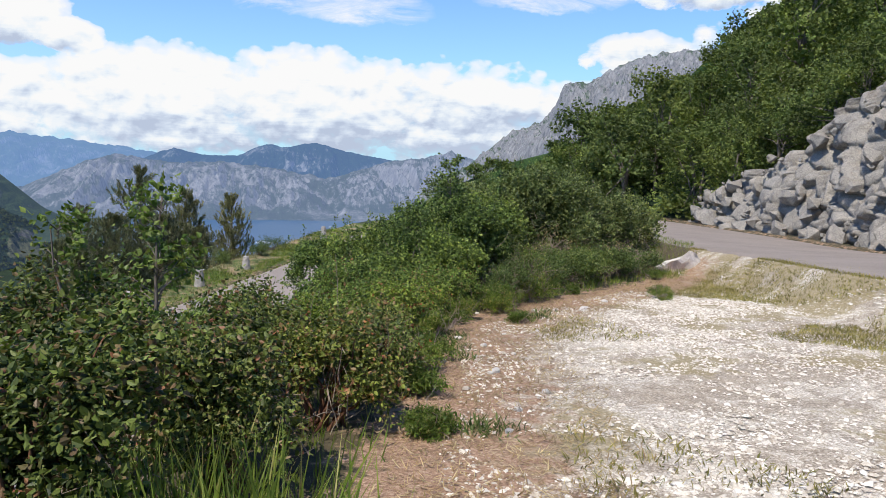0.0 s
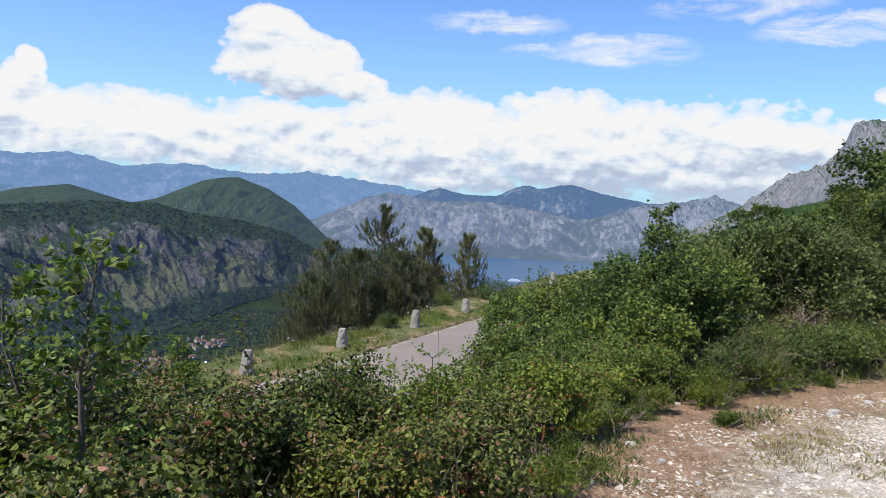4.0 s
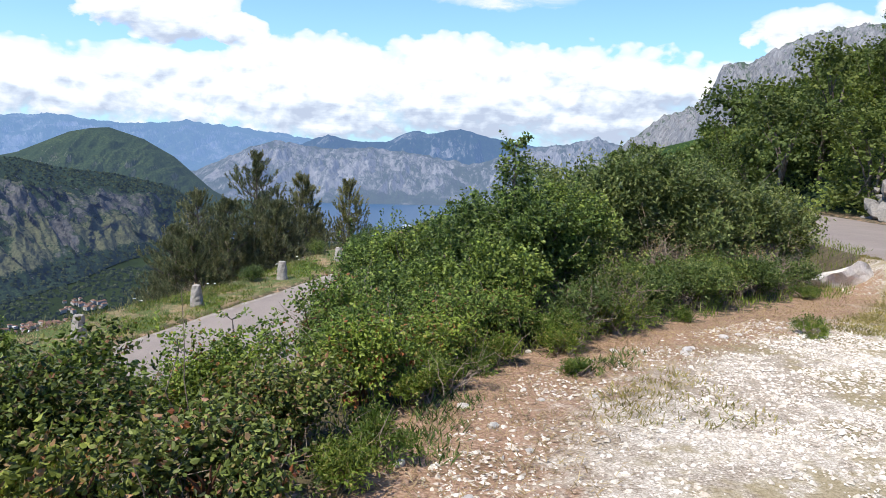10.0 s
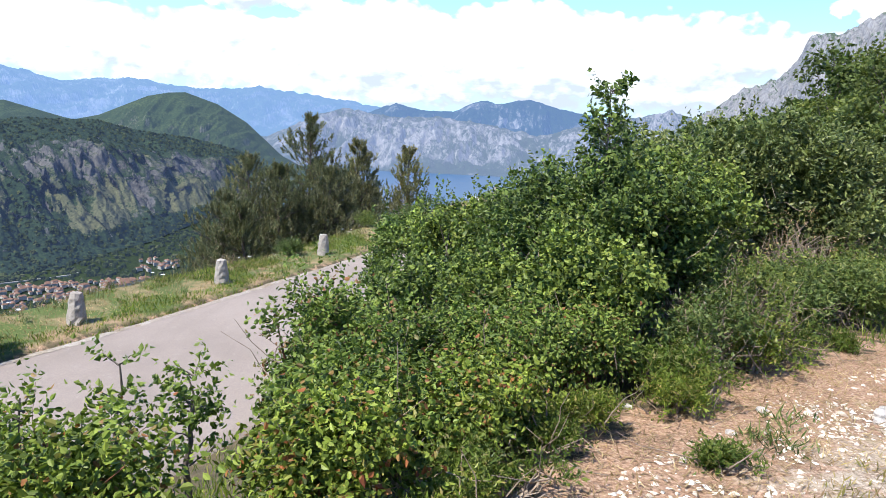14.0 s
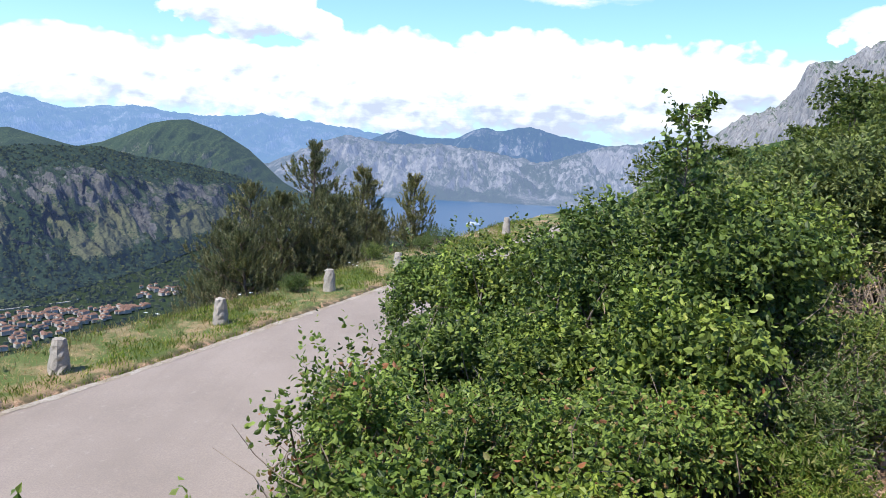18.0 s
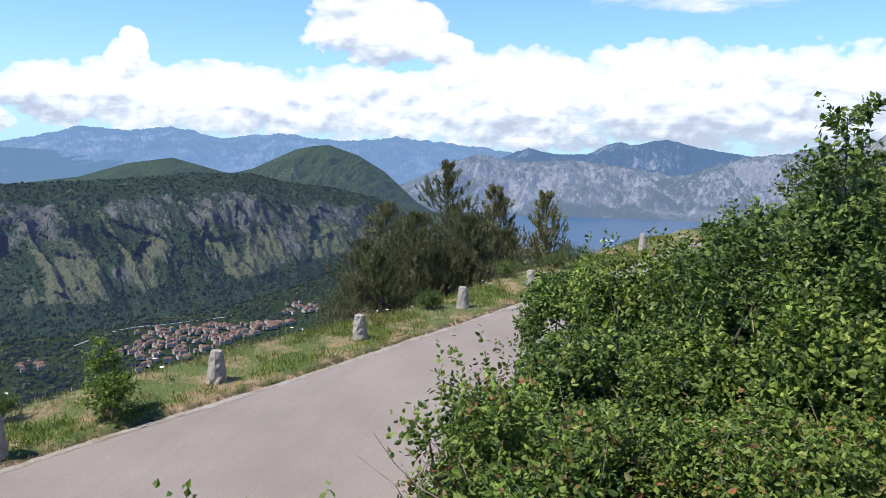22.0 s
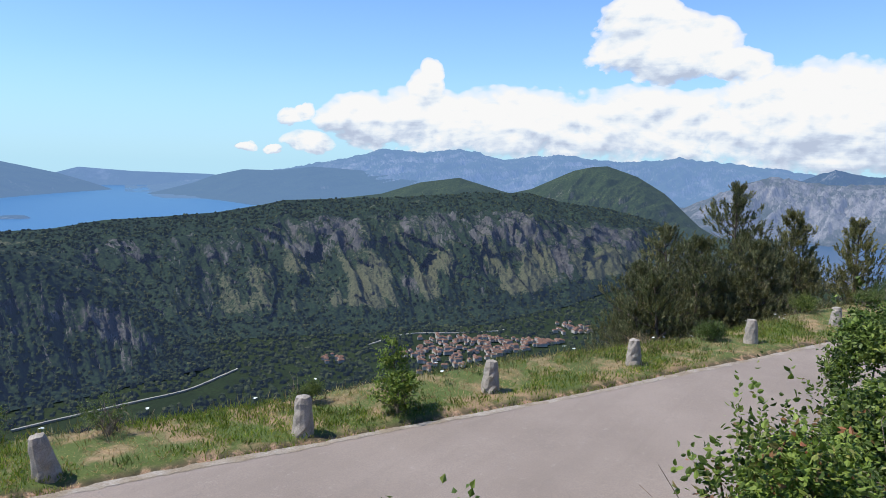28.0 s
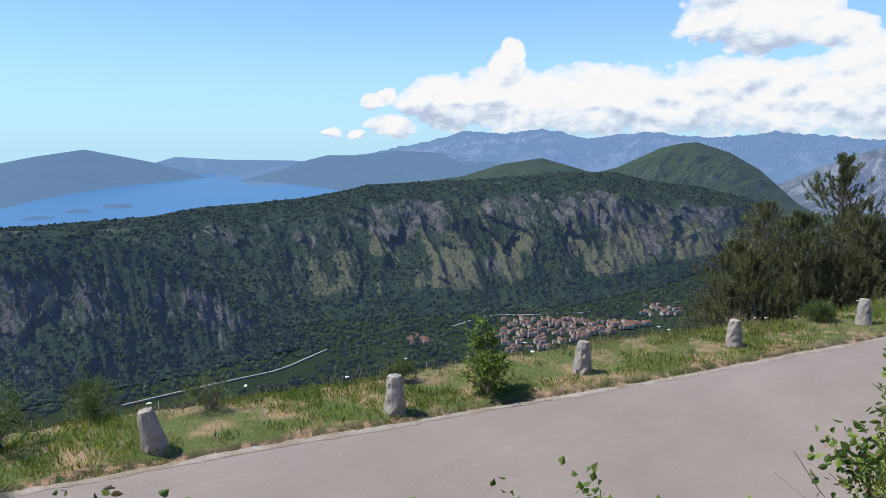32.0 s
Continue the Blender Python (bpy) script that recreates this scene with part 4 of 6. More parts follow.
def joined(pieces):
    V, F, o = [], [], 0
    for v, f in pieces:
        V.append(v), F.append(f + o)
        o += len(v)
    return np.concatenate(V), np.concatenate(F)


def limb(rng, a, b, r0, r1, n=5, wob=0.08, sides=5):
    a, b = np.asarray(a, float), np.asarray(b, float)
    u = np.linspace(0, 1, n)[:, None]
    L = np.linalg.norm(b - a)
    pts = a + (b - a) * u + np.r_[np.zeros((1, 3)), rng.normal(0, wob * L, (n - 1, 3))] * u
    return tube(pts, r0 + (r1 - r0) * u[:, 0], sides)


def blob_points(rng, blobs, n, inner=0.55):
    """Places and outward ways over a heap of lumpy balls (x, y, z, rx, ry, rz)."""
    B = np.array(blobs, float)
    w = (B[:, 3] * B[:, 4] * B[:, 5]) ** (2 / 3)
    pick = rng.choice(len(B), n, p=w / w.sum())
    d = unit(rng.normal(size=(n, 3)))
    d[:, 2] = np.where(d[:, 2] < -0.35, -d[:, 2] * 0.5, d[:, 2])
    rr = inner + (1 - inner) * rng.uniform(0, 1, n) ** 0.45
    lump = 1 + 0.22 * wave(d[:, 0] * 3 + pick * 1.7, d[:, 1] * 3, d[:, 2] * 3, seed=17, octaves=2)
    q = B[pick]
    return q[:, :3] + d * q[:, 3:] * (rr * lump)[:, None], d


def shrub(name, label, x, y, w, h, mat, rng, leaf=0.055, count=1600, per=7, blobs=6, droop=0.2, slim=0.34, shoot=0.22, base=None,
          dead=0, spikes=0, cat="shrub", wood=None, lean=(0, 0), dead_leaf=0, group="", oval=False, canes=0):
    """A bush: stems from one root, a crown of leafy shoots, bare twigs and dry leaves where it has them."""
    z0 = float(land(np.array([x]), np.array([y]))[0]) if base is None else base
    root = tagged(new(name), label, cat, group)
    root.location = (x, y, z0 - 0.03)
    H = []
    blobs = blobs + 5
    for i in range(blobs):
        a, q = rng.uniform(0, 6.28), math.sqrt(rng.uniform(0, 1)) * 0.72 * w
        zz = h * rng.uniform(0.3, 0.78)
        r = rng.uniform(0.24, 0.42)
        H.append((math.cos(a) * q + lean[0], math.sin(a) * q + lean[1], zz, w * r, w * r, min(max(h - zz, 0.2 * h), w * r * 1.3) * rng.uniform(0.85, 1.05)))
    H.append((lean[0], lean[1], h * 0.42, w * 0.5, w * 0.5, h * 0.45))
    P, D = blob_points(rng, H, int(count * 1.3), 0.45)
    P[:, 2] = np.maximum(P[:, 2], 0.03)
    f = 2.2 / max(w, 0.5)
    open_ = wave(P[:, 0] * f + x, P[:, 1] * f + y, P[:, 2] * f * 1.6, seed=19, octaves=3) > -0.22
    # finer holes between the sprays, and deep shade inside
    fine = wave(P[:, 0] * 7.5 + x, P[:, 1] * 7.5 + y, P[:, 2] * 8.5, seed=23, octaves=2)
    open_ &= fine > -0.38
    P, D = P[open_], D[open_]
    crown = sprigs(rng, P, D + np.array((0, 0, 0.55)) + rng.normal(0, 0.35, D.shape), per, shoot, leaf, droop, slim, oval)
    if spikes:
        # upright leafy shoots that break the outline
        pieces = [crown]
        for _ in range(spikes):
            b = H[rng.randint(len(H))]
            top = np.array((b[0] + rng.normal(0, 0.5) * b[3], b[1] + rng.normal(0, 0.5) * b[4], b[2] + b[5] * 0.8))
            ln = rng.uniform(0.15, 0.5) * min(1, h)
            m = 7
            Q = top + np.linspace(0, 1, m)[:, None] * np.array((rng.normal(0, 0.25), rng.normal(0, 0.25), 1.0)) * ln
            pieces.append(sprigs(rng, Q, np.tile((0, 0, 1.0), (m, 1)) + rng.normal(0, 0.5, (m, 3)), 5, 0.09, leaf * 0.9, 0.1, slim, oval))
        crown = joined(pieces)
    stems, bits = [], [crown]
    for i in range(canes):
        # long bowed canes with a few leaves, reaching out of the tangle
        b = H[rng.randint(len(H))]
        p0 = np.array((b[0], b[1], b[2]))
        a, ln = rng.uniform(0, 6.28), rng.uniform(0.45, 0.85) * min(h, 1.0)
        u = np.linspace(0, 1, 9)[:, None]
        arc = p0 + u * np.array((math.cos(a), math.sin(a), 0)) * ln * 0.75 + np.array((0, 0, 1)) * ln * (1.5 * u - 0.75 * u * u)
        stems.append(tube(arc, 0.0055 - 0.0035 * u[:, 0], 4))
        bits.append(sprigs(rng, arc[3:], np.tile((0, 0, 1.0), (6, 1)) + rng.normal(0, 0.6, (6, 3)), 3, 0.05, leaf * 0.85, 0.1, slim, oval))
    for i in range(5 + blobs):
        b = H[rng.randint(len(H))]
        stems.append(limb(rng, (rng.normal(0, 0.12) * w, rng.normal(0, 0.12) * w, 0), (b[0], b[1], b[2] + b[5] * 0.55), 0.012 + 0.012 * h, 0.004, 6, 0.07, 5))
    part("crown", fast_mesh("crown", *joined(bits), [mat]), root)
    tagged(part("stem", fast_mesh("stem", *joined(stems), [wood or M_BARK], True), root), kind="stuff")
    if dead:
        tw = []
        for i in range(dead):
            a = rng.uniform(0, 6.28)
            p = np.array((math.cos(a) * w * rng.uniform(0.3, 0.9), math.sin(a) * w * rng.uniform(0.3, 0.9), h * rng.uniform(0.1, 0.6)))
            q = p + np.array((rng.normal(0, 0.17), rng.normal(0, 0.17), rng.uniform(-0.05, 0.38)))
            tw.append(limb(rng, p, q, 0.005, 0.0016, 5, 0.12, 4))
        tagged(part("brushwood", fast_mesh("brushwood", *joined(tw), [M_TWIG]), root, "bare grey-brown twigs"), kind="stuff")
    if dead_leaf:
        P, D = blob_points(rng, H, dead_leaf, 0.85)
        tagged(part("dry_foliage", fast_mesh("dry_foliage", *sprigs(rng, P, D, 6, 0.15, leaf * 1.1, 0.5, 0.4), [M_DEAD]), root, "withered red-brown leaves"), kind="stuff")
    return root


# ---- the bank between lay-by and road ----
R = np.random.RandomState(7)
BR = "low tangled bramble with green, brown and reddish leaves"
# x, y, half width, level of the top
BRAMBLES = [(-3.6, -1.2, 1.0, -0.32), (-2.6, -0.7, 0.75, -0.5), (-4.2, 0.6, 1.0, -0.45), (-3.0, 0.9, 0.8, -0.45), (-1.85, 0.45, 0.6, -0.75), (-2.1, 1.9, 0.72, -0.85), (-1.2, 1.6, 0.5, -1.0),
            (-3.2, 2.5, 0.9, -0.9), (-0.72, 2.5, 0.45, -1.2), (-1.55, 3.2, 0.62, -1.05), (-2.7, 4.1, 0.8, -1.4), (-0.55, 3.65, 0.42, -1.32), (-1.2, 4.6, 0.6, -1.3), (-0.2, 4.9, 0.48, -1.35),
            (-0.2, 6.0, 0.6, -1.5), (0.55, 5.9, 0.42, -1.6), (-0.42, 6.6, 0.48, -1.26), (0.6, 6.9, 0.58, -1.5), (-0.05, 7.5, 0.6, -1.7), (1.3, 7.3, 0.48, -1.5), (-2.2, 5.8, 0.6, -2.3), (-0.72, 7.9, 0.52, -1.6), (-0.68, 6.85, 0.44, -1.34)]


def ground_at(x, y):
    return float(land(np.array([x]), np.array([y]))[0])


for i, (x, y, w, top) in enumerate(BRAMBLES):
    fresh = y > 4.5
    shrub("bramble_bush", ("bright green tangled bramble" if fresh else BR) + " beside the gravel", x, y, w, max(top - ground_at(x, y), 0.4), M_FRESH if fresh else M_BRAMBLE, R, 0.038, int(2150 * w * w / 0.5), 7, 6, 0.3, 0.33, 0.18, oval=True, canes=0 if math.hypot(x + 0.1, y - 3.4) < 4.6 else 4,
          dead=24, spikes=0 if math.hypot(x + 0.1, y - 3.4) < 1.5 else 8, cat="bramble", wood=M_CANE, dead_leaf=16 if i in (8, 11, 13, 15) else 0, group="brambles on the bank")
LBL = "dense green broadleaf shrub on the bank above the road"
for x, y, w, top, n in [(-0.45, 12.1, 0.8, -1.25, 3000), (-0.6, 8.9, 0.6, -2.05, 1500), (-0.05, 9.3, 0.7, -1.65, 1700), (0.45, 10.9, 1.0, -1.2, 2500), (0.35, 8.7, 0.75, -1.55, 1600), (1.1, 9.3, 0.8, -0.5, 2200),
                        (1.95, 8.75, 0.72, -0.42, 2100), (1.35, 8.0, 0.6, -1.15, 1300), (2.45, 9.6, 0.85, -0.35, 2100), (1.45, 11.4, 1.0, -0.62, 2300)]:
    shrub("shrub", LBL, x, y, w, top - ground_at(x, y), M_LEAF, R, 0.052, int(n * 1.6), 7, 9, 0.25, 0.36, 0.22, dead=45, spikes=22, oval=True, group="shrubs on the bank")
for x, y, w, h, n in [(3.1, 12.3, 1.15, 2.4, 2600), (4.4, 13.0, 1.3, 2.8, 2800), (5.6, 13.5, 1.3, 2.55, 2600), (6.7, 13.9, 1.15, 2.1, 2200), (7.7, 14.7, 1.0, 1.6, 1800), (3.7, 15.4, 1.5, 2.9, 2400), (6.2, 16.4, 1.6, 2.7, 2200),
                      (2.2, 14.2, 1.2, 2.1, 2000), (9.2, 17.2, 1.3, 1.7, 1500), (10.5, 18.9, 1.15, 1.6, 1400), (8.0, 14.1, 0.85, 1.8, 1700), (8.7, 15.3, 0.95, 2.2, 1700)]:
    shrub("dark_shrub", "tall dense dark-green thicket behind the brambles", x, y, w, h, M_DARK, R, 0.085, int(n * 1.0), 8, 8, 0.1, 0.27, 0.3, dead=60, spikes=34, group="thicket between the roads")
for x, y, w, h in [(4.7, 10.6, 0.75, 0.75), (5.7, 11.5, 0.8, 0.8), (6.6, 12.1, 0.7, 0.75), (3.6, 9.9, 0.7, 0.75), (7.6, 12.9, 0.6, 0.6)]:
    shrub("broom_bush", "rounded fine-leaved green broom bush with dry stalks", x, y, w, h * 0.85, M_BROOM, R, 0.06, 1300, 7, 6, 0.1, 0.24, 0.2, dead=70, spikes=14, cat="bush", group="broom at the gravel's rim")
for x, y, w, h in [(7.0, 12.55, 0.55, 0.85), (7.9, 13.2, 0.5, 0.8), (6.2, 12.2, 0.5, 0.8), (2.7, 8.9, 0.55, 0.7), (3.4, 10.6, 0.6, 0.85), (6.1, 12.9, 0.8, 1.2), (7.3, 13.4, 0.7, 1.0), (4.8, 11.9, 0.75, 1.3), (5.5, 12.4, 0.7, 1.25), (6.8, 12.8, 0.6, 0.95), (2.9, 10.9, 0.6, 1.2)]:
    shrub("dead_bush", "dry leafless straw-coloured bush of thin stalks", x, y, w, h, M_DRY, R, 0.04, 60, 5, 4, 0.2, 0.2, 0.2, dead=230, cat="bush", wood=M_TWIG, group="dry bushes")


for x, y, w, h in [(-10.6, 9.0, 0.5, 0.55), (-4.75, 21.5, 0.4, 0.42), (-3.5, 26.2, 0.5, 0.5), (-1.5, 30.4, 0.7, 0.6), (-9.2, 11.9, 0.3, 0.3), (-2.0, 28.6, 0.5, 0.45), (-10.2, 5.2, 0.5, 0.6), (-11.4, 6.1, 0.7, 1.0), (-11.9, 7.6, 0.6, 0.8), (-12.2, 4.4, 0.7, 1.0)]:
    shrub("verge_bush", "low rounded grey-green bush on the grass verge", x, y, w, h, M_BROOM, R, 0.045, 700, 8, 4, 0.0, 0.16, 0.18, dead=20, spikes=6, cat="bush", group="bushes on the verge")
shrub("dead_bush", "dry pinkish-brown bush on the grass verge", -6.5, 21.2, 0.5, 0.55, M_DRY, R, 0.04, 200, 5, 4, 0.2, 0.2, 0.2, dead=120, cat="bush", wood=M_TWIG, group="dry bushes")


def sapling(name, label, x, y, top, rng, mat, w=0.32, leaf=0.09, n=70, lean=(0.0, 0.0), low=0.3):
    z0 = float(land(np.array([x]), np.array([y]))[0])
    h = top - z0
    root = tagged(new(name), label, "sapling")
    root.location = (x, y, z0 - 0.03)
    u = np.linspace(0, 1, 8)[:, None]
    pts = u * np.array((lean[0], lean[1], h)) + rng.normal(0, 0.02, (8, 3)) * u
    part("trunk", fast_mesh("trunk", *tube(pts, 0.022 * (1 - u[:, 0]) + 0.004, 6), [M_BARK], True), root)
    P, D, tw = [], [], []
    for i in range(n):
        f = rng.uniform(low, 1.0)
        a = i * 2.4
        q = np.array((lean[0] * f, lean[1] * f, h * f))
        d = np.array((math.cos(a), math.sin(a), 0.7))
        ln = w * (1.15 - f) * 1.6 + 0.06
        for s in np.linspace(0.3, 1, 4):
            P.append(q + d * ln * s), D.append(d + rng.normal(0, 0.4, 3))
        tw.append(limb(rng, q, q + d * ln, 0.005, 0.002, 4, 0.05, 4))
    tagged(part("brushwood", fast_mesh("brushwood", *joined(tw), [M_BARK]), root), kind="stuff")
    part("crown", fast_mesh("crown", *sprigs(rng, np.array(P), np.array(D), 6, 0.13, leaf, 0.3, 0.34), [mat]), root)


sapling("ash_sapling", "slender upright green sapling above the shrubs", 1.65, 9.2, 0.2, R, M_LEAF, 0.2, 0.062, 90)
sapling("young_tree", "small bright-green sapling above the brambles", -2.3, 0.85, 0.02, R, M_SPROUT, 0.16, 0.045, 50, (0.1, 0.0))
sapling("young_tree", "small bright-green sapling above the brambles", -2.75, 1.2, -0.2, R, M_SPROUT, 0.14, 0.045, 40, (-0.1, 0.0))
sapling("young_tree", "small green sapling on the grass verge", -7.6, 12.45, -3.2, R, M_SPROUT, 0.15, 0.06, 70, (-0.14, 0.05), 0.04)
sapling("young_tree", "small green sapling on the grass verge", -7.45, 12.3, -3.7, R, M_SPROUT, 0.2, 0.06, 70, (0.08, 0.0), 0.03)

for x, y, top in [(-1.35, 5.3, -1.38), (-1.72, 5.12, -1.52), (-1.02, 5.42, -1.46)]:
    sapling("bramble_shoot", "thin young leafy shoot rising out of the brambles", x, y, top, R, M_SPROUT, 0.07, 0.04, 26, (0.05, 0.03), 0.3)
for x, y, w, top in [(-2.1, 4.0, 0.52, -1.02)]:
    shrub("leafy_bush", "fresh green broad-leaved bush beside the brambles", x, y, w, top - ground_at(x, y), M_SPROUT, R, 0.045, 1100, 7, 5, 0.25, 0.4, 0.16, dead=10, oval=True)
for x, y, w, h in [(2.55, 8.15, 0.5, 0.85), (2.95, 8.5, 0.55, 1.0), (2.2, 7.75, 0.35, 0.6)]:
    shrub("dead_bush", "half-dry bush of thin straw-coloured stalks with sparse green leaves", x, y, w, h, M_BROOM, R, 0.05, 330, 6, 4, 0.1, 0.2, 0.2, dead=120, cat="bush", wood=M_TWIG, group="dry bushes")
for x, y, w, h in [(1.95, 7.35, 0.36, 0.42), (2.9, 8.1, 0.4, 0.45), (3.3, 8.7, 0.4, 0.4)]:
    shrub("weed_clump", "low clump of fine-leaved green weeds in the brown litter", x, y, w, h, M_GRASS, R, 0.045, 500, 7, 4, 0.0, 0.17, 0.12, dead=8, cat="weeds", wood=M_TWIG, group="weeds at the gravel's rim")

# ---- pines below the road ----
def pine(x, y, top, rng, spread=1.0, low=0.15):
    z0 = float(land(np.array([x]), np.array([y]))[0])
    h = top - z0
    root = tagged(new("pine_tree"), "dark green pine with tiered branches on the slope below the road", "pine tree", "pines below the road")
    root.location = (x, y, z0 - 0.2)
    u = np.linspace(0, 1, 10)[:, None]
    bend = rng.normal(0, 0.25, 2)
    pts = np.concatenate([u * u * bend, u * h], 1)
    part("trunk", fast_mesh("trunk", *tube(pts, 0.14 * (1 - u[:, 0]) + 0.015, 7), [M_BARK], True), root)
    P, D, br = [], [], []
    f = low
    while f < 0.99:
        for _ in range(rng.randint(5, 8)):
            a = rng.uniform(0, 6.28)
            ln = spread * (1.0 - f) ** 0.8 * h * 0.35 * rng.uniform(0.55, 1.25) + 0.12
            q = np.array((f * f * bend[0], f * f * bend[1], h * f))
            d = np.array((math.cos(a), math.sin(a), 0.12 + 0.45 * f))
            e = q + d * ln + np.array((0, 0, 0.14 * ln))
            br.append(limb(rng, q, e, 0.012 + 0.012 * ln, 0.006, 4, 0.04, 4))
            m = max(5, int(ln * 8.0))
            for s in np.r_[1.0, rng.uniform(0.35, 1.03, m)]:
                side = rng.normal(0, 0.11 * ln + 0.03, 3) * np.array((1, 1, 0.3)) + np.array((0, 0, 0.22 * ln * s * s))
                P.append(q + (e - q) * s + side), D.append(d * 0.7 + np.array((0, 0, 0.8)) + rng.normal(0, 0.35, 3))
        f += rng.uniform(0.035, 0.06)
    tagged(part("branchwork", fast_mesh("branchwork", *joined(br), [M_BARK]), root), kind="stuff")
    P, D = np.array(P), unit(np.array(D))
    per = 26
    n = len(P) * per
    D = unit(D * np.array((0.5, 0.5, 1.0)))
    up = np.repeat(D, per, 0)
    u = rng.uniform(0, 1, (n, 1))
    d = unit(up * (0.6 + 0.5 * u) + 0.6 * unit(rng.normal(size=(n, 3))))
    side = unit(np.cross(d, rng.normal(size=(n, 3))))
    base = np.repeat(P, per, 0) + up * u * 0.34 * np.repeat(rng.uniform(0.7, 1.4, (len(P), 1)), per, 0)
    L = rng.uniform(0.1, 0.19, n)
    part("crown", fast_mesh("crown", *leaf_quads(base, d, side, L, L * 0.05 + 0.01, 0.1), [M_NEEDLE]), root)


R = np.random.RandomState(12)
for x, y, top, sp, low in [(-8.75, 40.0, -1.13, 1.0, 0.12), (-11.06, 37.6, -3.1, 1.0, 0.1), (-6.75, 42.8, -2.4, 0.9, 0.1), (-4.03, 46.2, -2.64, 0.75, 0.1),
                           (-11.9, 35.2, -4.8, 1.1, 0.1), (-9.65, 37.0, -3.4, 1.0, 0.1), (-7.4, 38.6, -3.7, 1.1, 0.1), (-5.6, 40.5, -4.4, 1.2, 0.1), (-10.4, 34.6, -5.0, 1.2, 0.1)]:
    pine(x, y, top, R, sp, low)


# ---- wooded slope above the upper road ----
def slope_tree(rng, h, w):
    root = tagged(new("slope_tree"), "bushy green deciduous tree on the mountainside", "tree", "woods on the slope")
    blobs = []
    for i in range(12):
        a, q = rng.uniform(0, 6.28), math.sqrt(rng.uniform(0, 1)) * 0.6 * w
        zz = h * rng.uniform(0.16, 0.8)
        r = w * rng.uniform(0.28, 0.46)
        blobs.append((math.cos(a) * q, math.sin(a) * q, zz, r, r, r * rng.uniform(0.8, 1.1)))
    P, D = blob_points(rng, blobs, 520, 0.62)
    part("crown", fast_mesh("crown", *sprigs(rng, P, D + np.array((0, 0, 0.4)) + rng.normal(0, 0.4, D.shape), 6, 0.36, 0.135, 0.25, 0.42), [M_TREE]), root)
    wood = [limb(rng, (0, 0, -0.3), (rng.normal(0, 0.15), rng.normal(0, 0.15), h * 0.6), 0.11, 0.04, 4, 0.03, 5)]
    for b in blobs:
        wood.append(limb(rng, (0, 0, h * rng.uniform(0.15, 0.45)), (b[0], b[1], b[2] + b[5] * 0.4), 0.045, 0.01, 3, 0.05, 3))
    part("trunk", fast_mesh("trunk", *joined(wood), [M_BARK], True), root)
    return root


R = np.random.RandomState(5)
PROTO = [slope_tree(R, 4.2, 1.9), slope_tree(R, 5.2, 2.3), slope_tree(R, 3.4, 2.0), slope_tree(R, 4.6, 1.7)]
spots = []
xs, ys = R.uniform(12, 75, 5000), R.uniform(-8, 85, 5000)
sd, ar, _ = road_frame(xs, ys)
zs = land(xs, ys)
ms = mountain_side(xs, ys, ar)
for x, y, z, q, m, a_ in zip(xs, ys, zs, sd, ms, ar):
    depth = -q
    hc = float(np.interp(a_, CLIFF_ARC, CLIFF_H))
    if depth < 1.4 + float(half_width(a_)) + 0.66 * hc or m < 0.35 or depth > 58 or math.degrees(math.atan2(x, y)) > 64:
        continue
    gap = 1.55 + 0.045 * depth
    if all((x - a) ** 2 + (y - b) ** 2 > gap * gap for a, b, _ in spots):
        spots.append((x, y, z if depth > 6.5 else z - 1.2))
spots = sorted(spots, key=lambda p: math.hypot(p[0] - 10, p[1] - 15))[:280]
for i, (x, y, z) in enumerate(spots):
    f = R.uniform(0.7, 1.4) * (1.0 if math.hypot(x - 14, y - 18) < 32 else 1.3)
    m = pose(x, y, z - 0.1, 0, 0, R.uniform(0, 360)) @ Matrix.Diagonal((f, f, f * R.uniform(0.85, 1.15), 1))
    if i < len(PROTO):
        PROTO[i].matrix_basis = m
    else:
        copy_thing(PROTO[i % len(PROTO)], m)


def far_tree(rng, h, w):
    root = tagged(new("hillside_tree"), "rounded green tree on the far wooded slope", "tree", "woods on the far slope")
    blobs = [(rng.normal(0, 0.4 * w), rng.normal(0, 0.4 * w), h * rng.uniform(0.3, 0.75), w * 0.5, w * 0.5, w * 0.5) for _ in range(8)]
    P, D = blob_points(rng, blobs, 100, 0.7)
    part("crown", fast_mesh("crown", *sprigs(rng, P, D + np.array((0, 0, 0.4)) + rng.normal(0, 0.4, D.shape), 5, 0.75, 0.6, 0.2, 0.42), [M_TREE]), root)
    part("trunk", fast_mesh("trunk", *limb(rng, (0, 0, -0.5), (0, 0, h * 0.6), 0.14, 0.05, 4, 0.02, 5), [M_BARK], True), root)
    return root


R = np.random.RandomState(15)
FAR = [far_tree(R, 4.5, 2.2), far_tree(R, 5.5, 2.4), far_tree(R, 3.8, 2.3)]
P, V, _ = FACES["wooded_slope"]
azs = np.degrees(np.arctan2(P[:, 0] - EYE.x, P[:, 1] - EYE.y))
w = ((V < 1.0) & (V > 0.12) & (azs > 14) & (azs < 40)) * (0.2 + V) * (0.3 + (azs > 22))
pick = R.choice(len(P), 320, replace=False, p=w / w.sum())
for i, j in enumerate(pick):
    f = R.uniform(0.7, 1.25)
    m = pose(*[float(c) for c in P[j]], 0, 0, R.uniform(0, 360)) @ Matrix.Diagonal((f, f, f, 1))
    if i < 3:
        FAR[i].matrix_basis = m
    else:
        copy_thing(FAR[i % 3], m)


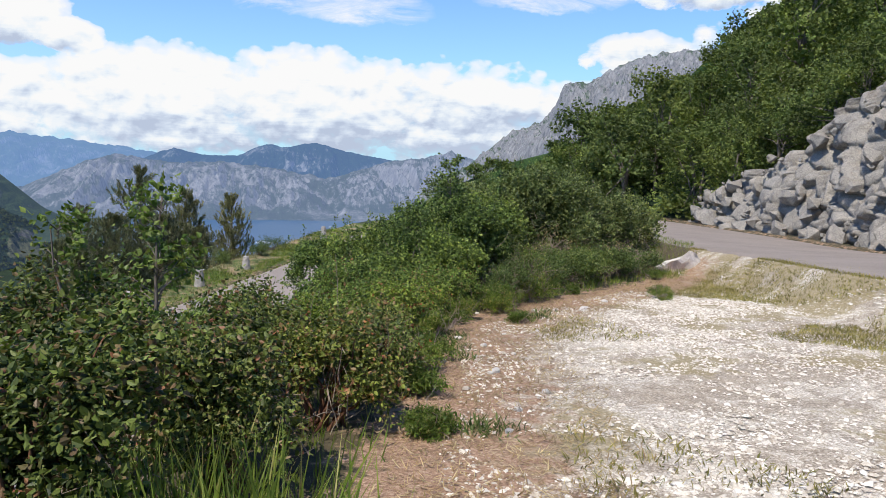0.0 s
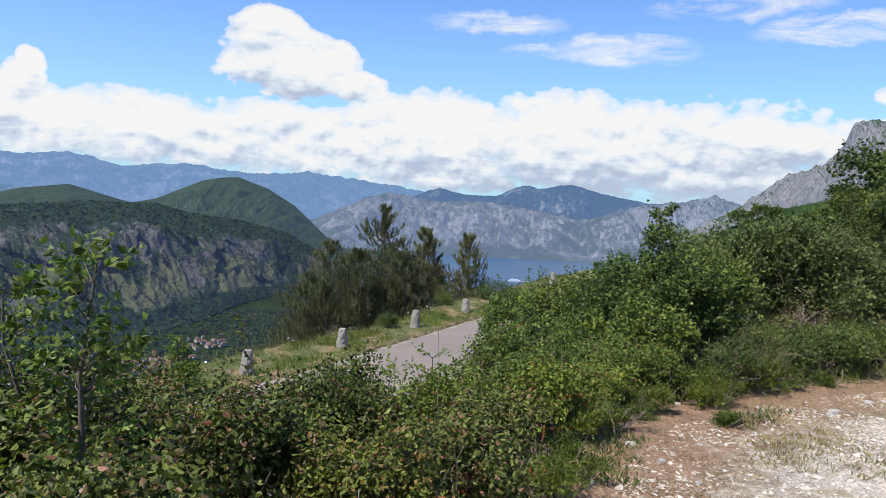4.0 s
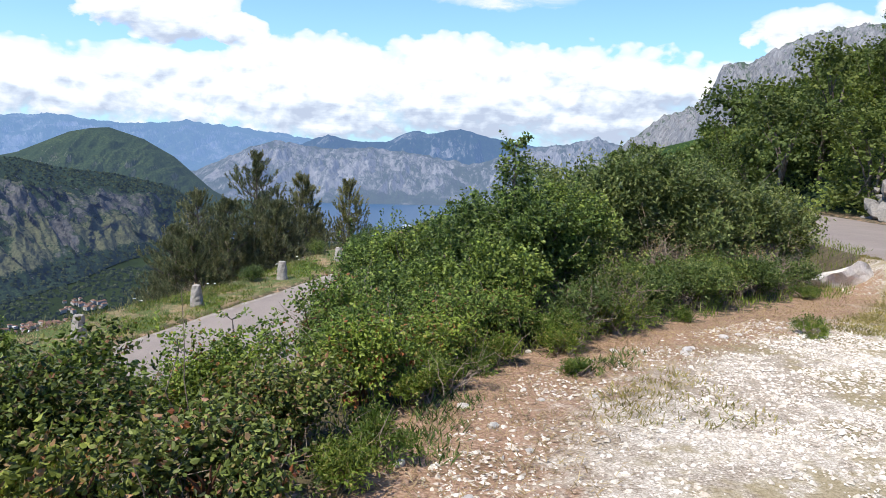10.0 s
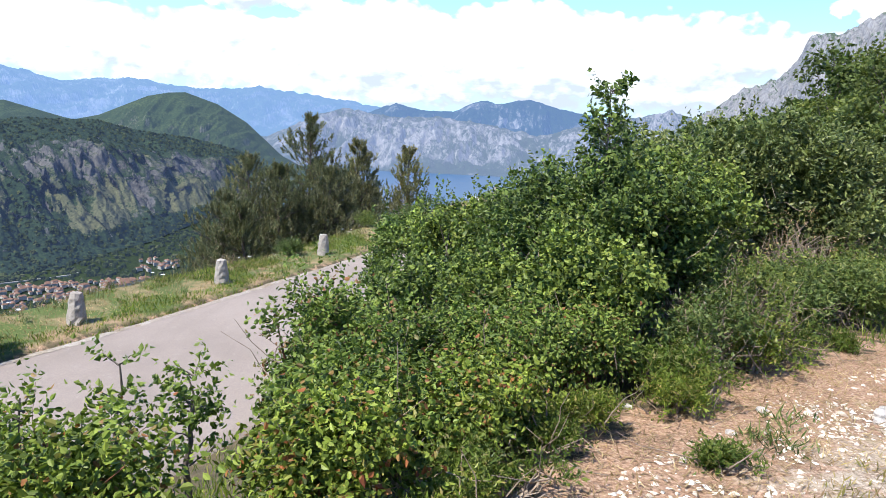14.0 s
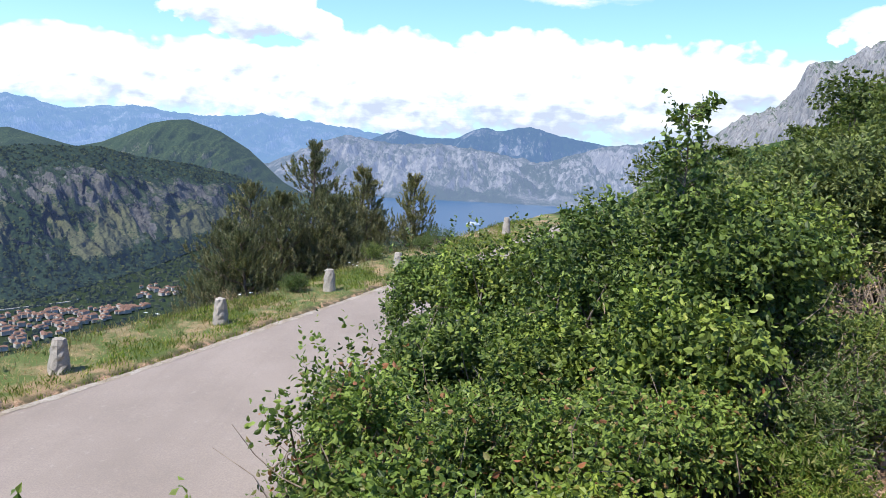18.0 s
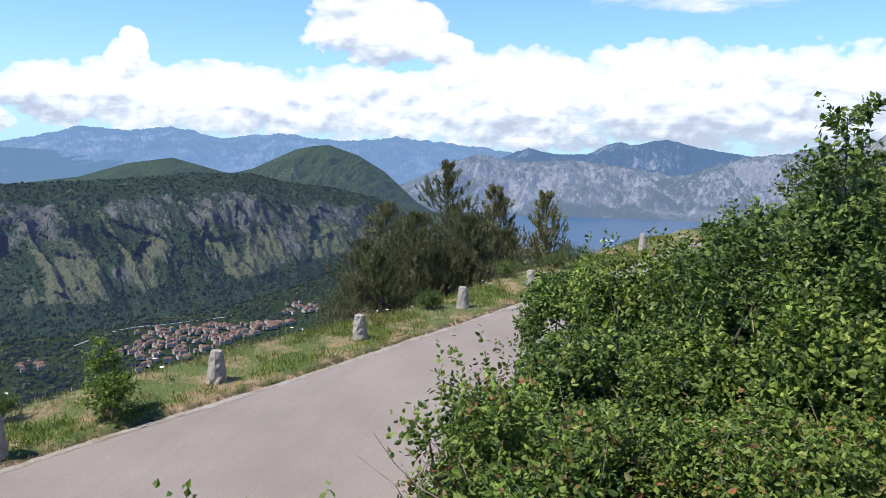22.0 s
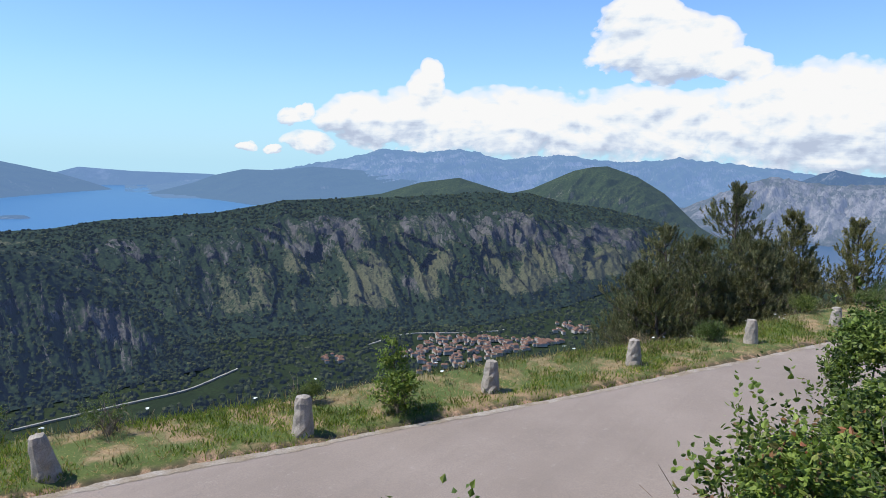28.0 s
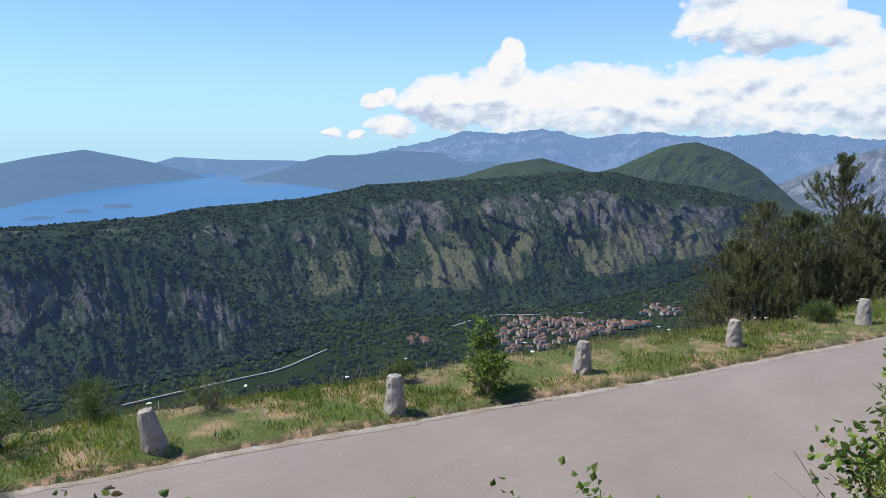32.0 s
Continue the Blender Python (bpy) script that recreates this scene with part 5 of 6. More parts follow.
# ---- rock cut beside the upper road ----
def rough_rock(rng, n=2, squash=(1, 0.8, 0.6), amount=0.28):
    bm = bmesh.new()
    bmesh.ops.create_icosphere(bm, subdivisions=n, radius=1.0)
    o = rng.uniform(-20, 20, 3)
    for v in bm.verts:
        p = Vector(v.co)
        c = noise.voronoi(p * 0.9 + Vector(o))[0]
        v.co = p * (0.72 + amount * (c[1] - c[0]) * 1.6 + 0.1 * noise.noise(p * 3 + Vector(o)))
        v.co = Vector((v.co.x * squash[0], v.co.y * squash[1], v.co.z * squash[2]))
    return bm


def broken_rock(rng, n=13, squash=(1, 0.75, 0.7)):
    """An angular lump: the hull of a few random corners, chipped."""
    bm = bmesh.new()
    for _ in range(n):
        p = Vector(rng.normal(size=3)).normalized() * rng.uniform(0.75, 1.0)
        bm.verts.new((p.x * squash[0], p.y * squash[1], p.z * squash[2]))
    res = bmesh.ops.convex_hull(bm, input=bm.verts)
    bmesh.ops.delete(bm, geom=[v for v in res["geom_interior"] if isinstance(v, bmesh.types.BMVert)], context="VERTS")
    return bm


def build_cliff():
    s0, s1 = CLIFF_ARC[0] + 2, CLIFF_ARC[-2]
    arcs = np.arange(s0, s1, 0.1)
    nv = 84
    A, V = np.meshgrid(arcs, np.linspace(0, 1, nv), indexing="ij")
    cx, cy, cz = (np.interp(A, ARC, LINE[:, i]) for i in range(3))
    tx, ty = np.interp(A, ARC, TAN[:, 0]), np.interp(A, ARC, TAN[:, 1])
    q = np.hypot(tx, ty)
    ox, oy = -ty / q, tx / q
    h = np.interp(A, CLIFF_ARC, CLIFF_H) * (1 + 0.12 * wave(A * 0.7, A * 0.1, seed=71)) + 0.15
    z = cz - 0.15 + V * h
    off = half_width(A) + 0.95 + 0.3 * V + 0.3 * h * V ** 1.2 + 0.4 * wave(A * 0.5, z * 0.4, seed=72)
    # slanting beds: long blocks, then smaller broken pieces
    rng = np.random.RandomState(78)
    warp = 0.25 * wave(A * 1.2, z * 1.2, seed=74)
    u, v = 0.8 * A + 0.6 * z + warp, (-0.6 * A + 0.8 * z) * 0.8 + warp
    b1, g1 = facets(u, v, rng, 1.5, 0.35)
    b2, g2 = facets(u, v, rng, 0.6, 0.45)
    cut = 0.35 * np.exp(-g1 / 0.1) + 0.2 * np.exp(-g2 / 0.07)
    off = off + (0.5 * b1 + 0.5 * b2 + cut) * np.clip(h / 3, 0.4, 1)
    P = np.stack([cx + ox * off, cy + oy * off, z], -1).reshape(-1, 3)
    me = fast_mesh("rock_face", P, grid_faces(*A.shape), [M_ROCK], True)
    cliff = tagged(new("cliff", me), "broken grey limestone rock cut beside the road", "cliff", kind="structure")
    rng = np.random.RandomState(77)
    shapes = [bm_mesh("rock", broken_rock(rng, 12 + i, (1, 0.8, 0.66)), M_ROCK) for i in range(9)]
    for i in range(280):
        s = rng.uniform(s0, s1)
        hh = float(np.interp(s, CLIFF_ARC, CLIFF_H))
        vv = rng.uniform(0, 1) ** 1.3
        o = float(half_width(s)) + 0.9 + 0.3 * vv + 0.3 * hh * vv ** 1.2
        k = np.array([np.interp(s, ARC, LINE[:, j]) for j in range(3)])
        t = np.array([np.interp(s, ARC, TAN[:, j]) for j in range(2)])
        t /= np.linalg.norm(t)
        f = (0.16 + 0.75 * rng.uniform(0, 1) ** 2.4) * (1.1 - 0.3 * vv)
        ob = new("rock", shapes[i % 9])
        ob.parent = cliff
        ob.matrix_basis = pose(k[0] - t[1] * o, k[1] + t[0] * o, k[2] + vv * hh * 0.98, rng.uniform(-40, 40), rng.uniform(10, 80), math.degrees(math.atan2(t[1], t[0])) + rng.normal(0, 30)) @ Matrix.Diagonal((f, f, f, 1))


build_cliff()


# ---- roadside ----
def stone_post(x, y, z, rng, h=0.6, tilt=(0, 0)):
    bm = bmesh.new()
    n, m = 14, 9
    rings = []
    for j in range(m):
        v = j / (m - 1)
        r = 0.2 - 0.082 * v ** 0.8 - (0.014 if j == m - 1 else 0)
        rings.append([bm.verts.new((r * math.cos(6.2832 * i / n) * (1 + rng.normal(0, 0.06)), r * math.sin(6.2832 * i / n) * (1 + rng.normal(0, 0.06)), -0.12 + (h + 0.12) * v + rng.normal(0, 0.006))) for i in range(n)])
    for a, b in zip(rings, rings[1:]):
        for i in range(n):
            bm.faces.new((a[i], a[(i + 1) % n], b[(i + 1) % n], b[i]))
    top = bm.verts.new((0.01, 0, h + 0.022))
    for i in range(n):
        bm.faces.new((rings[-1][i], rings[-1][(i + 1) % n], top))
    ob = tagged(new("stone_post", bm_mesh("stone_post", bm, M_POST)), "weathered tapered grey stone guard post on the verge", "guard post", "stone posts along the road")
    ob.matrix_basis = pose(x, y, z, tilt[0], tilt[1], rng.uniform(0, 360))


R = np.random.RandomState(31)
for (x, y), h, tilt in zip([(-9.62, 7.6), (-8.06, 10.73), (-6.88, 14.36), (-5.43, 17.88), (-3.86, 21.58), (-2.42, 24.9), (1.2, 33.3), (-12.2, 1.9)],
                           (0.6, 0.6, 0.58, 0.56, 0.58, 0.5, 0.68, 0.6), ((5, -9), (0, 1), (0, -1), (2, -2), (0, 0), (0, 2), (0, -4), (0, 3))):
    z = float(land(np.array([x]), np.array([y]))[0])
    stone_post(x, y, z, R, h, (0, 0) if tilt is None else tilt)


def scatter_blades(name, label, pts, rng, mat, h, width=0.006, per=1, spread=0.05, lean=0.5):
    """Grass as many thin bent blades."""
    n = len(pts) * per
    P = np.repeat(pts, per, 0) + np.c_[rng.normal(0, spread, (n, 2)), np.zeros(n)]
    d = unit(np.c_[rng.normal(0, lean, (n, 2)), np.ones(n)])
    side = unit(np.c_[rng.normal(size=(n, 2)), np.zeros(n)])
    L = h * rng.uniform(0.35, 1.2, n)
    V, F = leaf_quads(P, d, side, L, np.full(n, width) * rng.uniform(0.7, 1.4, n), 0.0)
    tagged(new(name, fast_mesh(name, V, F, [mat])), label, "grass", kind="stuff")


def on_land(x, y, dz=0.0):
    return np.stack([x, y, land(x, y) + dz], -1)


R = np.random.RandomState(41)
# verge on the valley side of the lower road
s = R.uniform(arc_at(-13, -8), arc_at(6, 35), 26000)
o = 2.42 + R.uniform(0, 1, 26000) ** 0.9 * 4.6
cx, cy = np.interp(s, ARC, LINE[:, 0]), np.interp(s, ARC, LINE[:, 1])
tx, ty = np.interp(s, ARC, TAN[:, 0]), np.interp(s, ARC, TAN[:, 1])
vx, vy = cx - ty * o, cy + tx * o
patch = wave(vx * 1.1, vy * 1.1, seed=61, octaves=3)
g = (patch > 0.08) | ((o < 3.1) & (patch > -0.35))
scatter_blades("verge_grass", "short green grass on the road verge", on_land(vx[g], vy[g]), R, M_GRASS, 0.11, 0.008, 5, 0.07)
d = (patch < 0.3) & (R.uniform(0, 1, 26000) < 0.8)
scatter_blades("dry_verge_grass", "dry straw-coloured grass on the road verge", on_land(vx[d], vy[d]), R, M_DRY, 0.08, 0.006, 3, 0.06, 1.1)
tall = R.uniform(0, 1, 26000) < 0.06
e = tall & (o > 3.9)
scatter_blades("tall_weeds", "tall green weeds along the verge's outer edge", on_land(vx[e], vy[e]), R, M_OLIVE, 0.26, 0.006, 9, 0.12, 0.4)
i = R.choice(len(vx), 150, replace=False)
scatter_blades("verge_tufts", "darker taller tufts of grass on the verge", on_land(vx[i], vy[i]), R, M_BROOM, 0.17, 0.007, 26, 0.09, 0.45)
# lay-by: thin tufts in the gravel, grass at the rim
x, y = R.uniform(-1, 12, 60000), R.uniform(-4, 16, 60000)
sd, _, _ = road_frame(x, y)
ld = lot_depth(x, y)
w1 = wave(x * 0.8, y * 0.8, seed=62, octaves=3)
g = (ld > 0.9) & (sd > 2.7) & (w1 > 0.28 - 0.1 * np.clip(x - 3, 0, 4)) & (R.uniform(0, 1, 60000) < 0.35 + 0.2 * np.clip(x - 2.5, 0, 4))
scatter_blades("gravel_grass", "thin olive grass growing through the gravel", on_land(x[g], y[g]), R, M_OLIVE, 0.075, 0.006, 5, 0.06, 0.8)
g = (ld > -0.35) & (sd > 2.6) & (ld < 1.2 + 0.5 * w1) & (R.uniform(0, 1, 60000) < 0.55)
scatter_blades("rim_litter", "dry brown stalks and litter at the gravel's rim", on_land(x[g], y[g]), R, M_DRY, 0.11, 0.004, 7, 0.08, 4.0)
g = (np.abs(ld - 0.1) < 0.45) & (wave(x * 2.3, y * 2.3, seed=63) > 0.6) & (R.uniform(0, 1, 60000) < 0.4)
scatter_blades("rim_grass", "tufts of fresh green grass at the foot of the bushes", on_land(x[g], y[g]), R, M_BROOM, 0.1, 0.007, 12, 0.07, 0.8)
x, y = R.uniform(-8, 13, 36000), R.uniform(-3, 24, 36000)
sd, _, _ = road_frame(x, y)
ld = lot_depth(x, y)
g = (ld < np.where(x > 8, 0.3, -0.4)) & (sd > 2.5) & (R.uniform(0, 1, 36000) < 0.5)
scatter_blades("bank_grass", "rough grass and weeds under the bushes", on_land(x[g], y[g]), R, M_GRASS, 0.2, 0.006, 4, 0.08, 0.4)


for x, y, w, h, tall in [(0.62, 5.33, 0.36, 0.3, 0), (0.4, 4.9, 0.32, 0.26, 0), (0.05, 3.75, 0.34, 0.28, 0), (-0.08, 3.25, 0.3, 0.26, 0), (2.0, 6.95, 0.38, 0.3, 0), (-0.3, 2.4, 0.26, 0.2, 0), (1.95, 5.97, 0.18, 0.13, 1), (2.6, 8.4, 0.35, 0.24, 0), (2.95, 8.95, 0.3, 0.22, 0),
                         (5.75, 8.6, 0.3, 0.2, 1), (5.6, 8.2, 0.2, 0.16, 1), (1.15, 6.4, 0.28, 0.3, 0), (0.9, 6.0, 0.22, 0.2, 0), (-0.45, 1.3, 0.2, 0.15, 1), (4.3, 9.2, 0.25, 0.2, 0), (7.6, 11.9, 0.3, 0.22, 1)]:
    shrub("weed_clump", "low clump of fine-leaved green weeds in the brown litter", x, y, w, h, M_GRASS, R, 0.04, 420, 7, 4, 0.0, 0.17, 0.09, dead=6, cat="weeds", wood=M_TWIG, group="weeds at the gravel's rim")
n = 150
x, y = R.normal(-1.85, 0.3, n), R.normal(-0.85, 0.32, n)
scatter_blades("tall_grass", "tall fresh green grass among the brambles", on_land(x, y), R, M_GRASS, 0.7, 0.007, 7, 0.05, 0.34)
for x, y, hh in [(-0.95, 2.95, 1.1), (-1.3, 3.6, 0.95), (-0.75, 1.9, 0.8), (-1.9, 2.9, 1.0), (0.1, 5.6, 0.75), (-0.2, 8.1, 1.3), (0.5, 6.6, 0.8), (2.6, 9.0, 1.1)]:
    z = float(land(np.array([x]), np.array([y]))[0])
    me = fast_mesh("dry_stalk", *limb(R, (0, 0, -0.03), (R.normal(0, 0.12), R.normal(0, 0.12), hh), 0.005, 0.002, 7, 0.03, 5), [M_TWIG], True)
    ob = tagged(new("dry_stalk", me), "thin dry grey stalk standing among the brambles", "stalk", "dry stalks")
    ob.location = (x, y, z)


def gravel(n, rng):
    """Loose white stones on the lay-by, each a small faceted lump, thicker towards the walk."""
    x, y = rng.uniform(-0.8, 11, n * 5), rng.uniform(-3, 15, n * 5)
    sd, _, _ = road_frame(x, y)
    ld = lot_depth(x, y)
    ok = (ld > 0.05) & (sd > 3.4) & (wave(x * 0.8, y * 0.8, seed=62, octaves=3) < 0.45 - 0.09 * np.clip(x - 3, 0, 4)) & (rng.uniform(0, 1, n * 5) < (0.08 + 0.92 * np.exp(-0.5 * np.abs(ld - 2.0))) * sstep(-0.7, 0.5, wave(x * 1.5, y * 1.5, seed=64, octaves=3)))
    x, y = x[ok][:n], y[ok][:n]
    m = len(x)
    z = land(x, y)
    V0 = np.array([(1, 0.1, 0), (-0.8, -0.5, -0.2), (-0.1, 1, 0), (0.2, -1, -0.2), (0.45, 0.1, 1), (-0.4, 0.05, 0.85)])
    F0 = np.array([(0, 2, 4), (2, 5, 4), (2, 1, 5), (1, 3, 5), (3, 4, 5), (3, 0, 4)])
    size = 0.007 + 0.017 * rng.uniform(0, 1, m) ** 3 + 0.014 * (rng.uniform(0, 1, m) > 0.98)
    a = rng.uniform(0, 6.28, m)
    V = V0[None] * (1 + 0.25 * rng.normal(size=(m, 6, 3))) * (size[:, None, None] * np.stack([rng.uniform(0.9, 2.0, m), rng.uniform(0.7, 1.2, m), rng.uniform(0.35, 0.8, m)], -1)[:, None, :])
    c, s_ = np.cos(a)[:, None], np.sin(a)[:, None]
    V = np.stack([V[..., 0] * c - V[..., 1] * s_ + x[:, None], V[..., 0] * s_ + V[..., 1] * c + y[:, None], V[..., 2] + (z + size * 0.2)[:, None]], -1).reshape(-1, 3)
    F = (F0[None] + 6 * np.arange(m)[:, None, None]).reshape(-1, 3)
    tagged(new("gravel", fast_mesh("gravel", V, F, [M_CHIP])), "loose white limestone chippings on the lay-by", "gravel", kind="stuff")


k = Mat("stone_chip")
isl = k.n("ShaderNodeNewGeometry").outputs["Random Per Island"]
k.color(k.mix(0.5, k.ramp(isl, (0.0, (0.3, 0.24, 0.175)), (0.35, (0.54, 0.47, 0.37)), (0.75, (0.77, 0.7, 0.585)), (1.0, (0.9, 0.84, 0.73))), k.ramp(k.noise(60, 4, 0.6), (0.3, (0.38, 0.315, 0.235)), (0.7, (0.76, 0.69, 0.57))))).rough(0.9)
M_CHIP = k.m
gravel(52000, np.random.RandomState(51))
R = np.random.RandomState(52)
STONES = [bm_mesh("loose_stone", rough_rock(R, 2, (1, 0.8, 0.55), 0.2), M_WHITE) for _ in range(4)]
for x, y, f in [(0.6, 3.03, 0.075), (0.52, 2.95, 0.05), (0.7, 4.83, 0.07), (3.49, 7.16, 0.09), (3.4, 7.0, 0.07), (3.6, 7.3, 0.06), (0.9, 4.4, 0.06), (2.2, 6.6, 0.05), (1.4, 5.1, 0.045), (0.2, 3.6, 0.06),
                (1.9, 5.2, 0.05), (4.3, 8.0, 0.08), (4.6, 8.2, 0.06), (5.4, 8.7, 0.06), (1.1, 3.9, 0.04), (0.8, 2.2, 0.05), (1.6, 7.0, 0.05), (2.6, 7.1, 0.06), (0.35, 1.7, 0.05), (0.1, 1.2, 0.045)]:
    ob = tagged(new("loose_stone", STONES[R.randint(4)]), "loose white limestone lump on the gravel", "stone", "loose stones")
    ob.matrix_basis = pose(x, y, float(land(np.array([x]), np.array([y]))[0]) + f * 0.25, 0, 0, R.uniform(0, 360)) @ Matrix.Diagonal((f, f, f, 1))
bm = bmesh.new()
for p in ((-0.64, 0.0, 0.0), (-0.6, 0.3, 0.0), (-0.34, -0.16, 0.17), (0.06, -0.2, 0.36), (0.34, -0.16, 0.53), (0.5, -0.05, 0.47), (0.6, 0.1, 0.3), (0.58, 0.12, -0.05), (0.55, 0.5, -0.05),
          (0.1, 0.0, -0.05), (-0.3, 0.0, -0.05), (0.4, 0.45, 0.36), (-0.1, 0.5, 0.2), (-0.1, 0.55, -0.05)):
    bm.verts.new(p)
bmesh.ops.convex_hull(bm, input=bm.verts)
bmesh.ops.subdivide_edges(bm, edges=bm.edges, cuts=4, use_grid_fill=True)
for q in bm.verts:
    q.co += Vector((noise.noise(q.co * 4), noise.noise(q.co * 4 + Vector((9, 0, 0))), noise.noise(q.co * 4 + Vector((0, 9, 0))))) * 0.06
boulder = tagged(new("boulder", bm_mesh("boulder", bm, M_WHITE)), "large white wedge-shaped limestone boulder at the gravel's edge", "boulder")
boulder.matrix_basis = pose(9.35, 13.8, ground_at(9.35, 13.8) - 0.02, 0, 0, -34) @ Matrix.Diagonal((1.15, 1.15, 1.25, 1))


# ---- wild flowers ----
def flowers(name, spots_, rng, h, head, label):
    pieces, stalks = [], []
    for x, y, z in spots_:
        hh = h * rng.uniform(0.6, 1.2)
        tip = np.array((x + rng.normal(0, 0.04), y + rng.normal(0, 0.04), z + hh))
        stalks.append(limb(rng, (x, y, z), tip, 0.004, 0.0025, 4, 0.03, 4))
        for _ in range(7):
            a, q = rng.uniform(0, 6.28), head * math.sqrt(rng.uniform(0, 1))
            p = tip + np.array((math.cos(a) * q, math.sin(a) * q, rng.uniform(0, 0.01)))
            e = head * 0.45
            pieces.append((p + e * np.array([(-1, -1, 0.1), (1, -1, 0), (1, 1, 0.1), (-1, 1, 0)]), np.array([[0, 1, 2, 3]])))
    root = tagged(new(name, fast_mesh(name, *joined(pieces), [M_PETAL])), label, "wildflowers", kind="stuff")
    part("stalks", fast_mesh("stalks", *joined(stalks), [M_BROOM]), root)


R = np.random.RandomState(66)
i = R.choice(len(vx), 70, replace=False)
i = i[(o[i] > 3.4)]
flowers("verge_flowers", on_land(vx[i], vy[i]), R, 0.3, 0.035, "white umbel flowers on thin stalks along the verge")
flowers("bank_flowers", on_land(np.array([2.35, 2.45, 2.6, 2.25, 2.7]), np.array([8.0, 8.15, 8.35, 7.8, 8.6])), R, 0.28, 0.024, "white umbel flowers at the foot of the shrubs")


# ---- valley: town, roads, islands, ship ----
def valley_spot(az, el, lift=0.0):
    r = (-(SEA + 0.4) + EYE.z) / math.tan(radians(-el))
    a = radians(az)
    return EYE.x + math.sin(a) * r, EYE.y + math.cos(a) * r, SEA + 0.3 + lift


def house_proto(rng, w, d, h):
    root = tagged(new("house"), "small pale house with a red clay roof in the valley", "house", "houses of the valley town")
    bm = bmesh.new()
    bmesh.ops.create_cube(bm, size=1, matrix=Matrix.Translation((0, 0, h / 2)) @ Matrix.Diagonal((w, d, h, 1)))
    part("wall", bm_mesh("wall", bm, M_WALL), root)
    bm = bmesh.new()
    e, t = 0.12, 0.32 * d
    c = [bm.verts.new(p) for p in ((-w / 2 - e, -d / 2 - e, h), (w / 2 + e, -d / 2 - e, h), (w / 2 + e, d / 2 + e, h), (-w / 2 - e, d / 2 + e, h), (-w / 2 + d * 0.3, 0, h + t), (w / 2 - d * 0.3, 0, h + t))]
    for f in ((0, 1, 5, 4), (1, 2, 5), (2, 3, 4, 5), (3, 0, 4), (3, 2, 1, 0)):
        bm.faces.new([c[i] for i in f])
    part("roof", bm_mesh("roof", bm, M_TILE), root)
    return root


R = np.random.RandomState(81)
HOUSES = [house_proto(R, 4.2, 2.8, 2.4), house_proto(R, 3.2, 2.6, 2.0), house_proto(R, 5.5, 3.0, 3.0)]
made = 0
for n_, (a0, a1, e0, e1) in [(220, (-37.6, -25.6, -17.6, -13.9)), (26, (-26.5, -23.6, -13.4, -12.5)), (12, (-45.5, -43.8, -16.0, -15.3)), (14, (-39, -37, -15.6, -14.8)), (40, (-10, -5, -8.6, -8.1))]:
    for _ in range(n_):
        az, el = R.uniform(a0, a1), R.uniform(e0, e1)
        if n_ == 220 and el < -14.0 - 3.6 * (az + 25.6) / -12 * R.uniform(0.55, 1):
            el = -14.0 - 3.2 * (az + 25.6) / -12 * R.uniform(0, 1)
        m = pose(*valley_spot(az, el), 0, 0, 55 + R.choice([0, 90]) + R.normal(0, 8))
        if made < 3:
            HOUSES[made].matrix_basis = m
        else:
            copy_thing(HOUSES[made % 3], m)
        made += 1


def strip(name, label, pts, w, mat):
    p = catmull(np.array([valley_spot(a, e, 0.25) for a, e in pts]), 6.0)
    t = unit(np.gradient(p, axis=0))
    s_ = np.stack([t[:, 1], -t[:, 0], 0 * t[:, 0]], -1) * w / 2
    P = np.stack([p - s_, p + s_, p + s_ + (0, 0, -1.2), p - s_ + (0, 0, -1.2)], 1).reshape(-1, 3)
    n = len(p)
    i = np.arange(n * 4).reshape(n, 4)
    F = np.concatenate([np.stack([i[:-1, a], i[:-1, b], i[1:, b], i[1:, a]], -1) for a, b in ((0, 1), (1, 2), (3, 0))])
    tagged(new(name, fast_mesh(name, P, F, [mat])), label, "road", kind="structure")


strip("valley_road", "pale road through the valley woods", [(-68, -18.7), (-64.8, -18.4), (-60, -17.9), (-56.1, -17.4), (-53.6, -16.6), (-52.2, -16.1)], 1.6, M_CONC)
strip("valley_road_upper", "pale road above the town", [(-41.8, -14.6), (-38.6, -13.75), (-34.8, -13.6), (-31.1, -13.35), (-30.6, -13.2)], 1.5, M_CONC)


def island(az, el, w, h, rng):
    bm = rough_rock(rng, 3, (w, w * 0.45, h), 0.2)
    ob = tagged(new("island", bm_mesh("island", bm, M_LEFT, True)), "low wooded island in the gulf", "island")
    x, y, z = valley_spot(az, el)
    ob.matrix_basis = pose(x, y, SEA + 1, 0, 0, -az)


R = np.random.RandomState(91)
island(-72.4, -4.85, 42, 7, R)
island(-69.8, -4.5, 38, 9, R)
island(-67.2, -4.3, 52, 12, R)


